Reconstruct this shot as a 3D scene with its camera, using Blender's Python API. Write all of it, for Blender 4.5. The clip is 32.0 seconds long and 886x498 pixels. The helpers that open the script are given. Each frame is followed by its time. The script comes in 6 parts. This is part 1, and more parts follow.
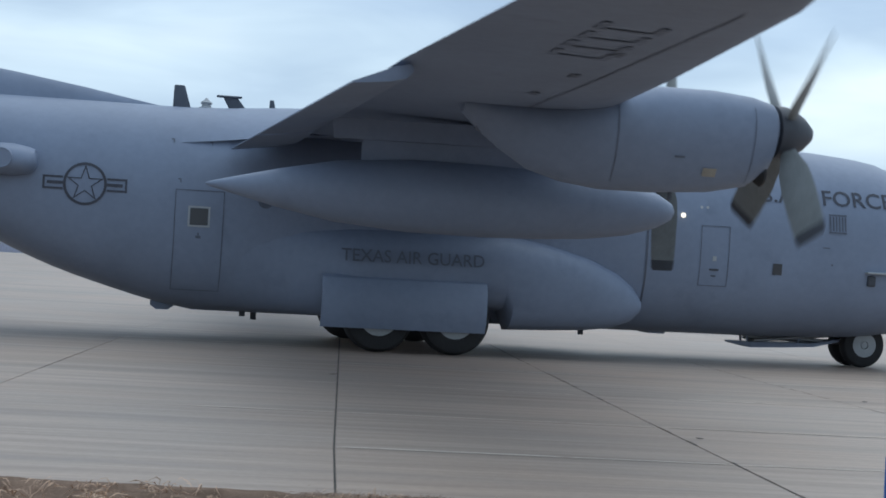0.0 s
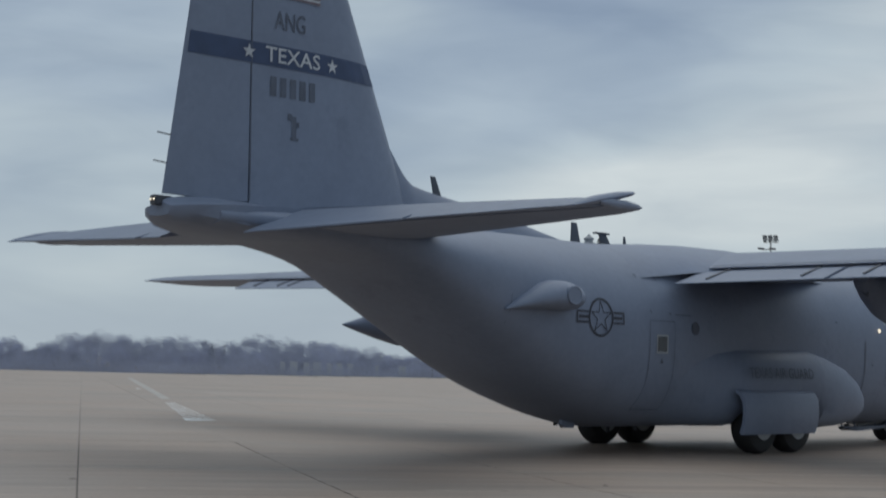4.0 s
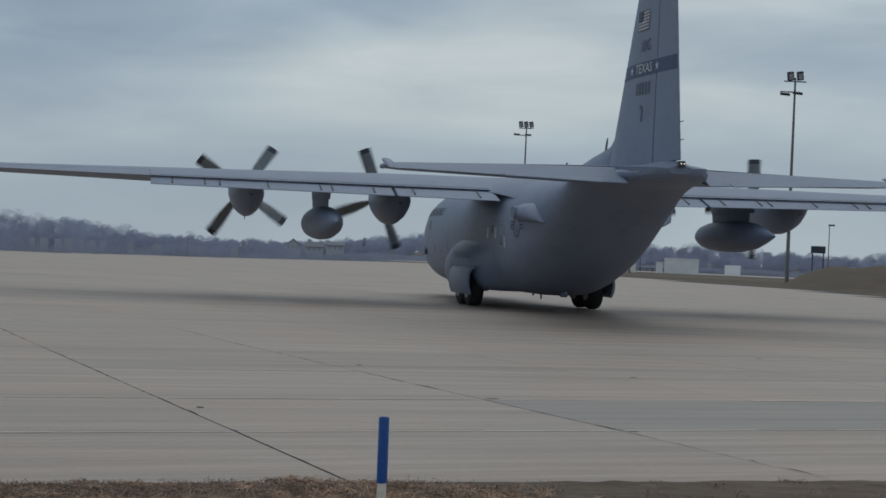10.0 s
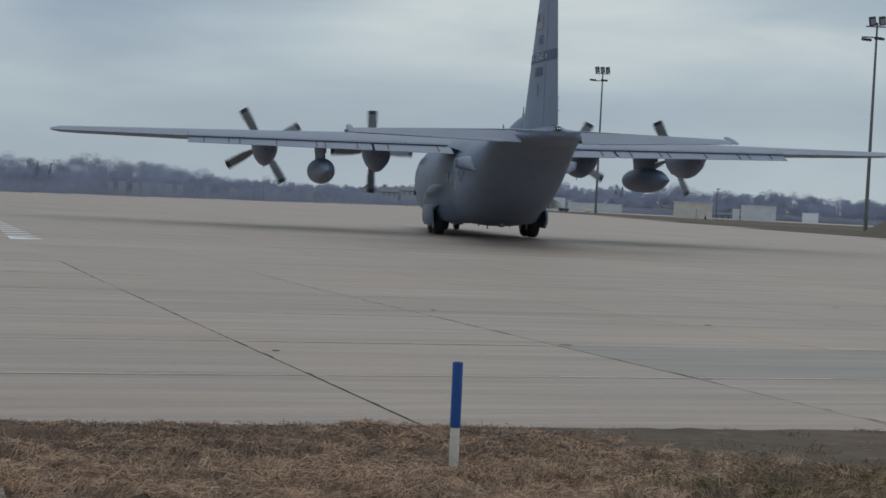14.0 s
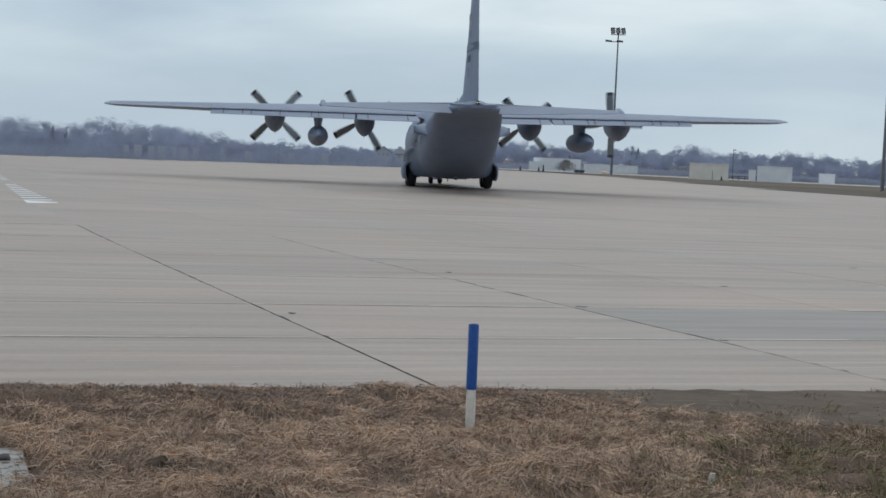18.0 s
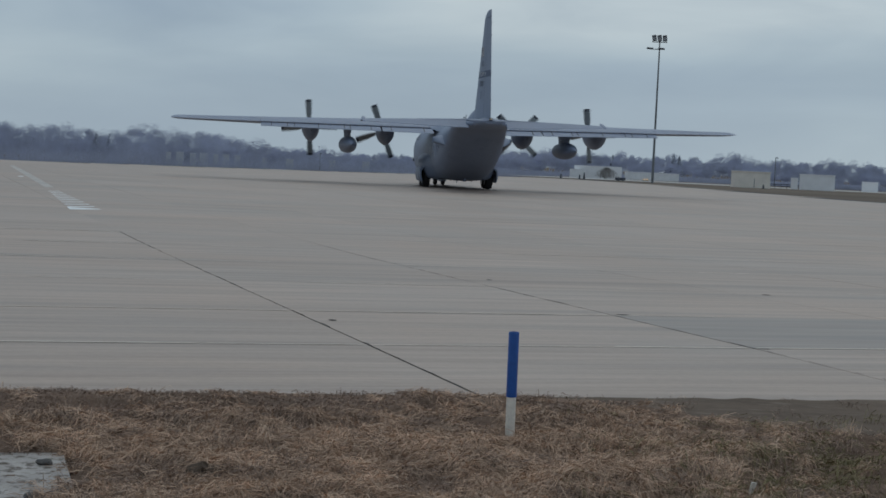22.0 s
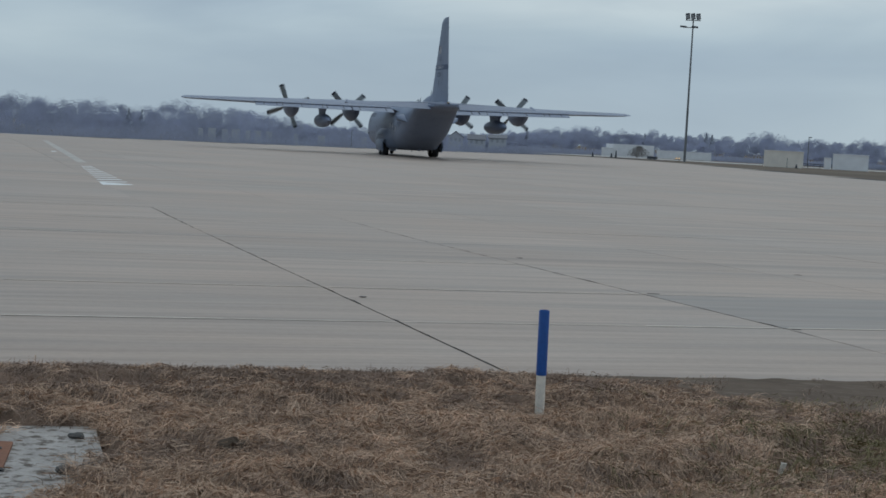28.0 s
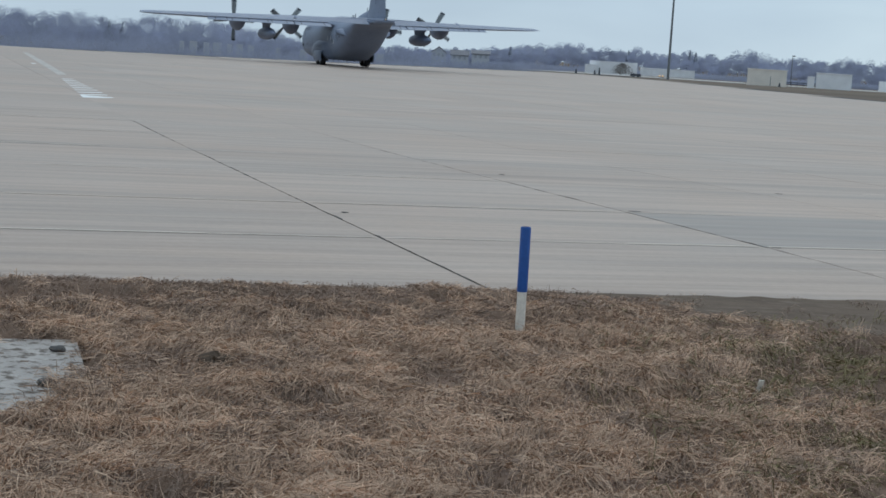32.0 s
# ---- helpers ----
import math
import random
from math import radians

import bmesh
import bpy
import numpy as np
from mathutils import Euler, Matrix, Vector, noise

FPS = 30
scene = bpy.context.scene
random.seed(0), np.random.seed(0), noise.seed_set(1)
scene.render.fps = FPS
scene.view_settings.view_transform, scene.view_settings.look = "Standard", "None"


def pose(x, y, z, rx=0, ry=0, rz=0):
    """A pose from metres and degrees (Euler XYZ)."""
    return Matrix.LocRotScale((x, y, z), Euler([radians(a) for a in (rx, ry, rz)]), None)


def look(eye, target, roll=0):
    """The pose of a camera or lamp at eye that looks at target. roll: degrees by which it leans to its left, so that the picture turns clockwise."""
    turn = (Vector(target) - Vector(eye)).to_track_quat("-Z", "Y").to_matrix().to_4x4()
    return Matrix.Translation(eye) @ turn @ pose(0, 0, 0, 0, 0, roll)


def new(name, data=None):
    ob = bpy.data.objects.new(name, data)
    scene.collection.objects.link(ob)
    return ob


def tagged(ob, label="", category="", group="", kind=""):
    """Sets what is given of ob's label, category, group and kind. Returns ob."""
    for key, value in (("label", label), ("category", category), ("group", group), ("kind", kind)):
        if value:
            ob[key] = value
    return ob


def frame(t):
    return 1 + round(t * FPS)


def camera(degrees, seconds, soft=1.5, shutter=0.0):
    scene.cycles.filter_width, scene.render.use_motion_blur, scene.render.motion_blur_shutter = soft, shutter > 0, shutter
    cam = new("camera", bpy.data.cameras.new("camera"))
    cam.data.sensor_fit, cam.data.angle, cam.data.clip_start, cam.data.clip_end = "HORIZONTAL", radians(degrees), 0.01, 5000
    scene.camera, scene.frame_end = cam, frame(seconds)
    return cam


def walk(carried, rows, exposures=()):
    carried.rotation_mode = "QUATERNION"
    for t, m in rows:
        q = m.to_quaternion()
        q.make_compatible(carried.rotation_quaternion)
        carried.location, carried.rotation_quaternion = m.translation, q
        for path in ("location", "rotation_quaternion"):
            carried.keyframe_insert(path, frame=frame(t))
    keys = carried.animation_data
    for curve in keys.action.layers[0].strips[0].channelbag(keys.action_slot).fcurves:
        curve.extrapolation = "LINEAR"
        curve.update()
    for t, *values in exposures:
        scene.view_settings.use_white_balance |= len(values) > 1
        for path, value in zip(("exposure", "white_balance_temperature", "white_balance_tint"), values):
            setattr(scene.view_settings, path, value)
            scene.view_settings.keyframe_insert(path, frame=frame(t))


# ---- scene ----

EXPOSURES = [(0.0, 0.72, 6000, 8), (1.0, 0.98, 6350, 9), (2.0, 0.72, 6450, 10), (3.0, 0.43, 6500, 9), (4.0, 0.08, 6520, 10), (9.0, -0.13, 6420, 9), (13.0, -0.02, 6490, 9), (17.0, 0.03, 6440, 8), (18.0, 0.42, 6390, 9), (19.0, 0.08, 6480, 9), (20.0, -0.09, 6250, 8), (21.0, -0.19, 6220, 8), (22.0, -0.11, 6220, 8), (23.0, 0.04, 6300, 9), (25.0, -0.08, 6150, 7), (28.0, 0.05, 6200, 7), (29.0, 0.29, 6150, 7), (32.0, 0.47, 6150, 7)]
# ---- camera ----
EYE = (0.0, 0.0, 1.932)


def aim(turn, tilt, lean):
    """The camera's pose from degrees to the left, up, and of lean."""
    a, b = radians(turn), radians(tilt)
    way = Vector((-math.sin(a) * math.cos(b), math.cos(a) * math.cos(b), math.sin(b)))
    return look(EYE, Vector(EYE) + way * 20, lean)


cam = camera(30.856, 32.0, soft=1.6, shutter=0.3)
walk(cam, [
    (0.0, aim(16.279, 0.278, 3.180)),
    (0.5, aim(13.762, 1.089, 3.281)),
    (1.0, aim(10.627, 0.671, 2.659)),
    (1.5, aim(7.806, 0.636, 2.838)),
    (2.0, aim(6.521, 0.301, 2.765)),
    (2.25, aim(6.47, 1.05, 2.98)),
    (2.5, aim(7.083, 1.687, 3.194)),
    (3.0, aim(10.043, 2.547, 2.546)),
    (3.5, aim(8.501, 5.741, 1.345)),
    (4.0, aim(7.271, 4.020, 1.618)),
    (4.5, aim(2.759, 0.907, 0.778)),
    (6.5, aim(-2.531, 2.618, 1.496)),
    (7.0, aim(-2.696, 2.420, 1.676)),
    (7.5, aim(-2.682, 2.050, 1.706)),
    (8.0, aim(-2.349, 1.723, 1.847)),
    (8.5, aim(-1.941, 1.275, 1.941)),
    (9.0, aim(-1.668, 1.035, 2.165)),
    (9.5, aim(-1.506, 0.722, 2.348)),
    (10.0, aim(-1.504, 0.078, 2.534)),
    (10.5, aim(-1.504, -0.135, 2.436)),
    (11.0, aim(-1.303, -0.600, 2.499)),
    (11.5, aim(-1.017, -0.749, 2.222)),
    (12.0, aim(-0.476, -0.191, 2.327)),
    (12.5, aim(-0.191, -0.895, 2.840)),
    (13.0, aim(0.558, -1.645, 3.002)),
    (13.5, aim(0.600, -1.814, 2.914)),
    (14.0, aim(1.063, -1.984, 2.853)),
    (14.5, aim(1.150, -2.288, 2.563)),
    (16.5, aim(1.485, -3.086, 2.846)),
    (17.0, aim(1.509, -3.321, 2.719)),
    (17.5, aim(1.229, -3.511, 2.573)),
    (18.0, aim(1.557, -3.356, 2.617)),
    (18.5, aim(2.567, -2.535, 3.329)),
    (19.0, aim(2.497, -3.451, 2.624)),
    (19.5, aim(2.712, -2.401, 2.511)),
    (20.0, aim(3.941, 0.217, 2.519)),
    (20.5, aim(3.908, -0.307, 2.648)),
    (21.0, aim(3.423, -1.282, 2.619)),
    (21.5, aim(3.149, -2.467, 2.569)),
    (22.0, aim(3.011, -3.158, 2.699)),
    (22.5, aim(3.153, -3.466, 2.709)),
    (23.0, aim(3.232, -3.691, 2.701)),
    (23.5, aim(3.021, -3.977, 2.476)),
    (24.0, aim(3.571, -2.825, 2.330)),
    (24.5, aim(4.449, -1.026, 2.345)),
    (25.0, aim(4.592, -1.339, 2.488)),
    (25.5, aim(4.714, -1.816, 2.326)),
    (27.5, aim(4.003, -3.823, 2.517)),
    (28.0, aim(4.073, -4.011, 3.039)),
    (28.5, aim(3.766, -4.467, 3.314)),
    (29.0, aim(3.265, -6.041, 3.523)),
    (29.5, aim(3.016, -6.289, 3.497)),
    (30.0, aim(2.973, -6.498, 3.614)),
    (30.5, aim(3.107, -6.757, 3.532)),
    (31.0, aim(3.235, -6.729, 3.496)),
    (31.5, aim(3.161, -6.911, 3.514)),
    (32.0, aim(3.248, -6.961, 3.557)),
], exposures=EXPOSURES)

# ---- world and sun ----
def node(tree, kind, **values):
    n = tree.nodes.new(kind)
    for k, v in values.items():
        n.inputs[k.replace("_", " ")].default_value = v
    return n


def ramp(tree, fac, stops):
    r = tree.nodes.new("ShaderNodeValToRGB")
    while len(r.color_ramp.elements) < len(stops):
        r.color_ramp.elements.new(0.5)
    for e, (p, c) in zip(r.color_ramp.elements, stops):
        e.position, e.color = p, (*c, 1)
    tree.links.new(fac, r.inputs["Fac"])
    return r.outputs["Color"]


def mix(tree, fac, a, b, blend="MIX"):
    m = tree.nodes.new("ShaderNodeMix")
    m.data_type, m.blend_type = "RGBA", blend
    for sock, v in ((m.inputs[0], fac), (m.inputs[6], a), (m.inputs[7], b)):
        if hasattr(v, "links"):
            tree.links.new(v, sock)
        elif isinstance(v, tuple):
            sock.default_value = (*v, 1)
        else:
            sock.default_value = v
    return m.outputs[2]


SUN_UP, SUN_ROUND = 58, 8
world = bpy.data.worlds.new("overcast_sky")
scene.world = world
world.use_nodes = True
wt = world.node_tree
wt.nodes.clear()
sky = wt.nodes.new("ShaderNodeTexSky")
sky.sky_type, sky.sun_disc = "NISHITA", False
sky.sun_elevation, sky.sun_rotation = radians(SUN_UP), radians(SUN_ROUND)
coord = wt.nodes.new("ShaderNodeTexCoord")
stretch = wt.nodes.new("ShaderNodeMapping")
stretch.inputs["Scale"].default_value = (1.5, 1.5, 6.2)
stretch.inputs["Rotation"].default_value = (0.02, 0.03, 0.4)
wt.links.new(coord.outputs["Generated"], stretch.inputs["Vector"])
bank = node(wt, "ShaderNodeTexNoise", Scale=1.35, Detail=4.0, Roughness=0.42, Distortion=0.35)
wt.links.new(stretch.outputs["Vector"], bank.inputs["Vector"])
wisp = node(wt, "ShaderNodeTexNoise", Scale=4.2, Detail=5.0, Roughness=0.52, Distortion=0.5)
wt.links.new(stretch.outputs["Vector"], wisp.inputs["Vector"])
cloud = ramp(wt, bank.outputs["Fac"], [(0.34, (0.256, 0.331, 0.436)), (0.45, (0.333, 0.412, 0.500)), (0.55, (0.440, 0.52, 0.578)), (0.66, (0.590, 0.650, 0.672))])
grain = ramp(wt, wisp.outputs["Fac"], [(0.3, (0.84, 0.86, 0.89)), (0.7, (1.11, 1.10, 1.08))])
cloud = mix(wt, 1.0, cloud, grain, "MULTIPLY")
# brighter overhead and towards the hidden sun, as under thick cloud
toward = wt.nodes.new("ShaderNodeVectorMath")
toward.operation = "DOT_PRODUCT"
wt.links.new(coord.outputs["Generated"], toward.inputs[0])
toward.inputs[1].default_value = (0.06, 0.50, 0.86)
glow = ramp(wt, toward.outputs["Value"], [(0.0, (0.86, 0.86, 0.86)), (0.40, (0.98, 0.98, 0.98)), (0.72, (1.0, 1.0, 1.0)), (1.0, (1.2, 1.19, 1.17))])
cloud = mix(wt, 1.0, cloud, glow, "MULTIPLY")
rise = wt.nodes.new("ShaderNodeSeparateXYZ")
wt.links.new(coord.outputs["Generated"], rise.inputs["Vector"])
haze = ramp(wt, rise.outputs["Z"], [(0.0, (0.65, 0.65, 0.65)), (0.055, (0.40, 0.40, 0.40)), (0.12, (0.0, 0.0, 0.0)), (1.0, (0.0, 0.0, 0.0))])
cloud = mix(wt, haze, cloud, (0.425, 0.505, 0.562))
dim = mix(wt, 1.0, sky.outputs["Color"], (0.06, 0.06, 0.06), "MULTIPLY")
air = mix(wt, 0.9, dim, cloud)
back = node(wt, "ShaderNodeBackground", Strength=1.0)
wt.links.new(air, back.inputs["Color"])
wout = wt.nodes.new("ShaderNodeOutputWorld")
wt.links.new(back.outputs[0], wout.inputs["Surface"])

sun = new("sun", bpy.data.lights.new("sun", "SUN"))
sun.data.energy, sun.data.angle, sun.data.color = 0.5, radians(70), (1.0, 0.96, 0.9)
sa = radians(SUN_ROUND)
sun.matrix_world = look((math.sin(sa) * 50, math.cos(sa) * 50, 50 * math.tan(radians(SUN_UP))), (0, 0, 0))


# ---- materials ----
def surface(name, colour, rough=0.6, metal=0.0, vary=0.15, scale=3.0, fine=40.0, bump=0.1, spots=None, streak=(1, 1, 1), spec=0.5, island=0.0, turn=0.0, blotch=None):
    """A node material: base colour with stains at one scale, grain at another, and fine relief."""
    m = bpy.data.materials.new(name)
    m.use_nodes = True
    t = m.node_tree
    b = t.nodes["Principled BSDF"]
    c = t.nodes.new("ShaderNodeTexCoord")
    mp = t.nodes.new("ShaderNodeMapping")
    mp.inputs["Scale"].default_value = streak
    spin = t.nodes.new("ShaderNodeMapping")
    spin.inputs["Rotation"].default_value = (0, 0, -radians(turn))
    t.links.new(c.outputs["Object"], spin.inputs["Vector"])
    t.links.new(spin.outputs["Vector"], mp.inputs["Vector"])
    n1 = node(t, "ShaderNodeTexNoise", Scale=scale, Detail=5.0, Roughness=0.55)
    n2 = node(t, "ShaderNodeTexNoise", Scale=fine, Detail=3.0, Roughness=0.6)
    for n in (n1, n2):
        t.links.new(mp.outputs["Vector"], n.inputs["Vector"])
    lo, hi = 1 - vary, 1 + vary
    g1 = ramp(t, n1.outputs["Fac"], [(0.3, (lo, lo, lo)), (0.7, (hi, hi, hi))])
    g2 = ramp(t, n2.outputs["Fac"], [(0.3, (1 - vary * 0.6,) * 3), (0.7, (1 + vary * 0.6,) * 3)])
    col = mix(t, 1.0, colour, g1, "MULTIPLY")
    col = mix(t, 1.0, col, g2, "MULTIPLY")
    if spots:
        n3 = node(t, "ShaderNodeTexNoise", Scale=spots[1], Detail=6.0, Roughness=0.65)
        t.links.new(mp.outputs["Vector"], n3.inputs["Vector"])
        f = ramp(t, n3.outputs["Fac"], [(spots[2], (0, 0, 0)), (spots[2] + 0.12, (1, 1, 1))])
        col = mix(t, f, col, spots[0])
    if blotch:
        n4 = node(t, "ShaderNodeTexNoise", Scale=blotch[1], Detail=4.0, Roughness=0.6)
        t.links.new(c.outputs["Object"], n4.inputs["Vector"])
        f = ramp(t, n4.outputs["Fac"], [(0.36, (0, 0, 0)), (0.64, (1, 1, 1))])
        col = mix(t, 1.0, col, mix(t, f, blotch[0], tuple(2 - q for q in blotch[0])), "MULTIPLY")
        n5 = node(t, "ShaderNodeTexNoise", Scale=blotch[1] * 60, Detail=3.0, Roughness=0.7)
        t.links.new(c.outputs["Object"], n5.inputs["Vector"])
        col = mix(t, 1.0, col, ramp(t, n5.outputs["Fac"], [(0.3, (0.94, 0.94, 0.94)), (0.7, (1.06, 1.06, 1.06))]), "MULTIPLY")
    if island:
        geo = t.nodes.new("ShaderNodeNewGeometry")
        inf = t.nodes.new("ShaderNodeObjectInfo")
        add = t.nodes.new("ShaderNodeMath")
        add.operation = "ADD"
        t.links.new(geo.outputs["Random Per Island"], add.inputs[0])
        t.links.new(inf.outputs["Random"], add.inputs[1])
        fr = t.nodes.new("ShaderNodeMath")
        fr.operation = "FRACT"
        t.links.new(add.outputs[0], fr.inputs[0])
        g3 = ramp(t, fr.outputs[0], [(0.0, (1 - island,) * 3), (1.0, (1 + island,) * 3)])
        col = mix(t, 1.0, col, g3, "MULTIPLY")
    t.links.new(col, b.inputs["Base Color"])
    b.inputs["Roughness"].default_value, b.inputs["Metallic"].default_value = rough, metal
    b.inputs["Specular IOR Level"].default_value = spec
    if bump:
        bp = node(t, "ShaderNodeBump", Strength=bump, Distance=0.02)
        t.links.new(n2.outputs["Fac"], bp.inputs["Height"])
        t.links.new(bp.outputs["Normal"], b.inputs["Normal"])
    return m


GREY = surface("aircraft_grey_paint", (0.206, 0.246, 0.334), 0.5, vary=0.07, scale=0.6, fine=7.0, bump=0.02, spots=((0.182, 0.217, 0.295), 1.1, 0.58), spec=0.4)
WING_MARK = surface("weathered_wing_mark", (0.158, 0.188, 0.256), 0.6, vary=0.25, scale=5.0, bump=0.0)
FAINT = surface("faint_marking_grey", (0.105, 0.124, 0.168), 0.6, vary=0.15, bump=0.0)
GREY_DARK = surface("dark_grey_paint", (0.055, 0.06, 0.075), 0.55, vary=0.15, bump=0.03)
GREY_LINE = surface("marking_grey", (0.052, 0.057, 0.078), 0.6, vary=0.15, bump=0.0)
ANTENNA = surface("antenna_grey", (0.085, 0.098, 0.125), 0.55, vary=0.12, bump=0.02)
SEAM = surface("seam_shade", (0.104, 0.120, 0.158), 0.7, vary=0.2, bump=0.0)
LIGHT_GREY = surface("worn_light_grey", (0.36, 0.38, 0.40), 0.5, vary=0.12, bump=0.03)
BAND_BLUE = surface("tail_band_blue", (0.040, 0.066, 0.140), 0.5, vary=0.12, bump=0.0)
MARK_WHITE = surface("marking_white", (0.55, 0.57, 0.60), 0.55, vary=0.1, bump=0.0)
FLAG_RED = surface("flag_red", (0.17, 0.135, 0.16), 0.55, vary=0.1, bump=0.0)
FLAG_BLUE = surface("flag_blue", (0.05, 0.07, 0.13), 0.55, vary=0.1, bump=0.0)
RUBBER = surface("tyre_rubber", (0.022, 0.022, 0.024), 0.8, vary=0.25, bump=0.1)
STEEL = surface("bare_steel", (0.30, 0.30, 0.31), 0.4, 0.7, vary=0.15)
SOOT = surface("sooty_metal", (0.03, 0.03, 0.032), 0.6, 0.4, vary=0.2)
BLADE = surface("blade_grey", (0.20, 0.215, 0.22), 0.5, vary=0.15, bump=0.02)
GLASS = surface("dark_window_glass", (0.05, 0.055, 0.065), 0.16, vary=0.05, bump=0.0, spec=0.6)
POST_BLUE = surface("post_blue_sleeve", (0.012, 0.082, 0.33), 0.45, vary=0.12, scale=14, bump=0.03)
POST_WHITE = surface("post_white_plastic", (0.80, 0.745, 0.65), 0.5, vary=0.1, scale=20, spots=((0.50, 0.44, 0.36), 22, 0.64), bump=0.03)
PAINT_WHITE = surface("worn_road_paint", (0.84, 0.84, 0.82), 0.75, vary=0.12, scale=2.5, spots=((0.48, 0.45, 0.41), 5.0, 0.60), bump=0.05)
CONCRETE = surface("apron_concrete", (0.388, 0.302, 0.243), 0.58, vary=0.16, scale=2.0, fine=7.0, bump=0.06, streak=(0.07, 1.6, 1.0), spots=((0.300, 0.241, 0.201), 0.55, 0.54), turn=21.2, spec=0.5, island=0.055, blotch=((1.03, 0.995, 0.965), 0.16))
CONCRETE_OLD = surface("dark_patched_concrete", (0.335, 0.284, 0.247), 0.66, vary=0.10, scale=2.0, fine=9.0, bump=0.06, streak=(0.1, 1.4, 1.0), spots=((0.275, 0.249, 0.222), 0.9, 0.5), spec=0.5, turn=21.2)
JOINT = surface("joint_sealant", (0.06, 0.054, 0.05), 0.9, vary=0.3, scale=6, bump=0.1)
SOIL = surface("matted_dry_turf", (0.215, 0.146, 0.106), 0.95, vary=0.25, scale=2.2, fine=60.0, bump=0.4, spots=((0.15, 0.102, 0.074), 3.0, 0.52), spec=0.1)
STRAW = surface("dry_straw", (0.60, 0.415, 0.292), 0.8, vary=0.24, scale=2.6, fine=7.0, bump=0.0, island=0.24, spec=0.2)
STALK = surface("pale_stalks", (0.66, 0.48, 0.345), 0.8, vary=0.15, scale=2.0, fine=6.0, bump=0.0, island=0.2, spec=0.2)
STRAW_DARK = surface("brown_stems", (0.31, 0.224, 0.172), 0.85, vary=0.22, scale=2.0, fine=6.0, bump=0.0, island=0.2, spec=0.2)
GRASS_GREEN = surface("young_grass", (0.225, 0.188, 0.095), 0.8, vary=0.2, scale=1.2, fine=6.0, bump=0.0, island=0.3, spec=0.2)
FIELD = surface("winter_field", (0.172, 0.136, 0.104), 0.95, vary=0.2, scale=0.02, fine=0.4, bump=0.0, spec=0.1, spots=((0.135, 0.108, 0.085), 0.03, 0.5))
# distance haze is mixed into this colour: paler and bluer than bark
HAZED_WOOD = surface("hazed_branches", (0.48, 0.50, 0.61), 0.95, vary=0.20, scale=0.07, fine=0.3, bump=0.0, island=0.08, spec=0.1)
# needle colour lightened and blued to match the haze-tinted woods
CONIFER = surface("hazed_needles", (0.34, 0.36, 0.42), 0.95, vary=0.3, scale=0.5, bump=0.0, island=0.3, spec=0.1)
WALL_CREAM = surface("cream_wall", (0.88, 0.80, 0.70), 0.7, vary=0.08, scale=0.7, bump=0.02)
WALL_WHITE = surface("white_wall", (0.90, 0.89, 0.89), 0.6, vary=0.07, scale=0.7, bump=0.02)
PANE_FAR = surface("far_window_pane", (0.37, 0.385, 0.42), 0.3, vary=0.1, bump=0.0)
ROOF_GREY = surface("grey_roof", (0.20, 0.20, 0.22), 0.8, vary=0.2, bump=0.05)
MAST = surface("galvanised_mast", (0.20, 0.205, 0.21), 0.5, 0.4, vary=0.15, scale=1.0, bump=0.02)
TAN = surface("tan_metal", (0.30, 0.275, 0.235), 0.5, vary=0.15, bump=0.02)
TWIG = surface("bare_twigs", (0.30, 0.275, 0.26), 0.95, vary=0.2, scale=0.5, bump=0.0, island=0.3, spec=0.1)
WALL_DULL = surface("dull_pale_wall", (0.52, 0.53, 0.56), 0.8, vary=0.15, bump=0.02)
CONCRETE_EDGE = surface("pale_joint_edge", (0.64, 0.56, 0.48), 0.85, vary=0.15, scale=3.0, bump=0.05)
BARE = surface("worn_bare_soil", (0.150, 0.112, 0.084), 0.9, vary=0.22, scale=1.5, fine=25.0, bump=0.25, spots=((0.21, 0.165, 0.128), 6.0, 0.55), spec=0.1, streak=(0.5, 1.5, 1.0))
STRIP = surface("pale_far_concrete", (0.46, 0.43, 0.40), 0.7, vary=0.15, bump=0.05)
PAD = surface("wet_concrete_pad", (0.39, 0.355, 0.325), 0.75, vary=0.15, scale=5, fine=40, bump=0.08, spots=((0.11, 0.088, 0.07), 11.0, 0.50), spec=0.2)
RUST = surface("dead_leaf_brown", (0.22, 0.09, 0.045), 0.8, vary=0.2, bump=0.05)
STONE = surface("dark_stone", (0.085, 0.078, 0.072), 0.8, vary=0.3, scale=20, bump=0.3)
AMBER = bpy.data.materials.new("amber_beacon")
AMBER.use_nodes = True
AMBER.node_tree.nodes["Principled BSDF"].inputs["Emission Color"].default_value = (1.0, 0.5, 0.05, 1)
AMBER.node_tree.nodes["Principled BSDF"].inputs["Emission Strength"].default_value = 0.9
LAMP_GLOW = bpy.data.materials.new("landing_lamp")
LAMP_GLOW.use_nodes = True
LAMP_GLOW.node_tree.nodes["Principled BSDF"].inputs["Emission Color"].default_value = (1.0, 0.85, 0.6, 1)
LAMP_GLOW.node_tree.nodes["Principled BSDF"].inputs["Emission Strength"].default_value = 0.9


# ---- mesh helpers ----
def mesh_of(bm, material, smooth=False, name="mesh"):
    bmesh.ops.recalc_face_normals(bm, faces=bm.faces)
    me = bpy.data.meshes.new(name)
    bm.to_mesh(me)
    bm.free()
    me.materials.append(material)
    if smooth:
        me.polygons.foreach_set("use_smooth", [True] * len(me.polygons))
        me.set_sharp_from_angle(angle=radians(35))
    return me


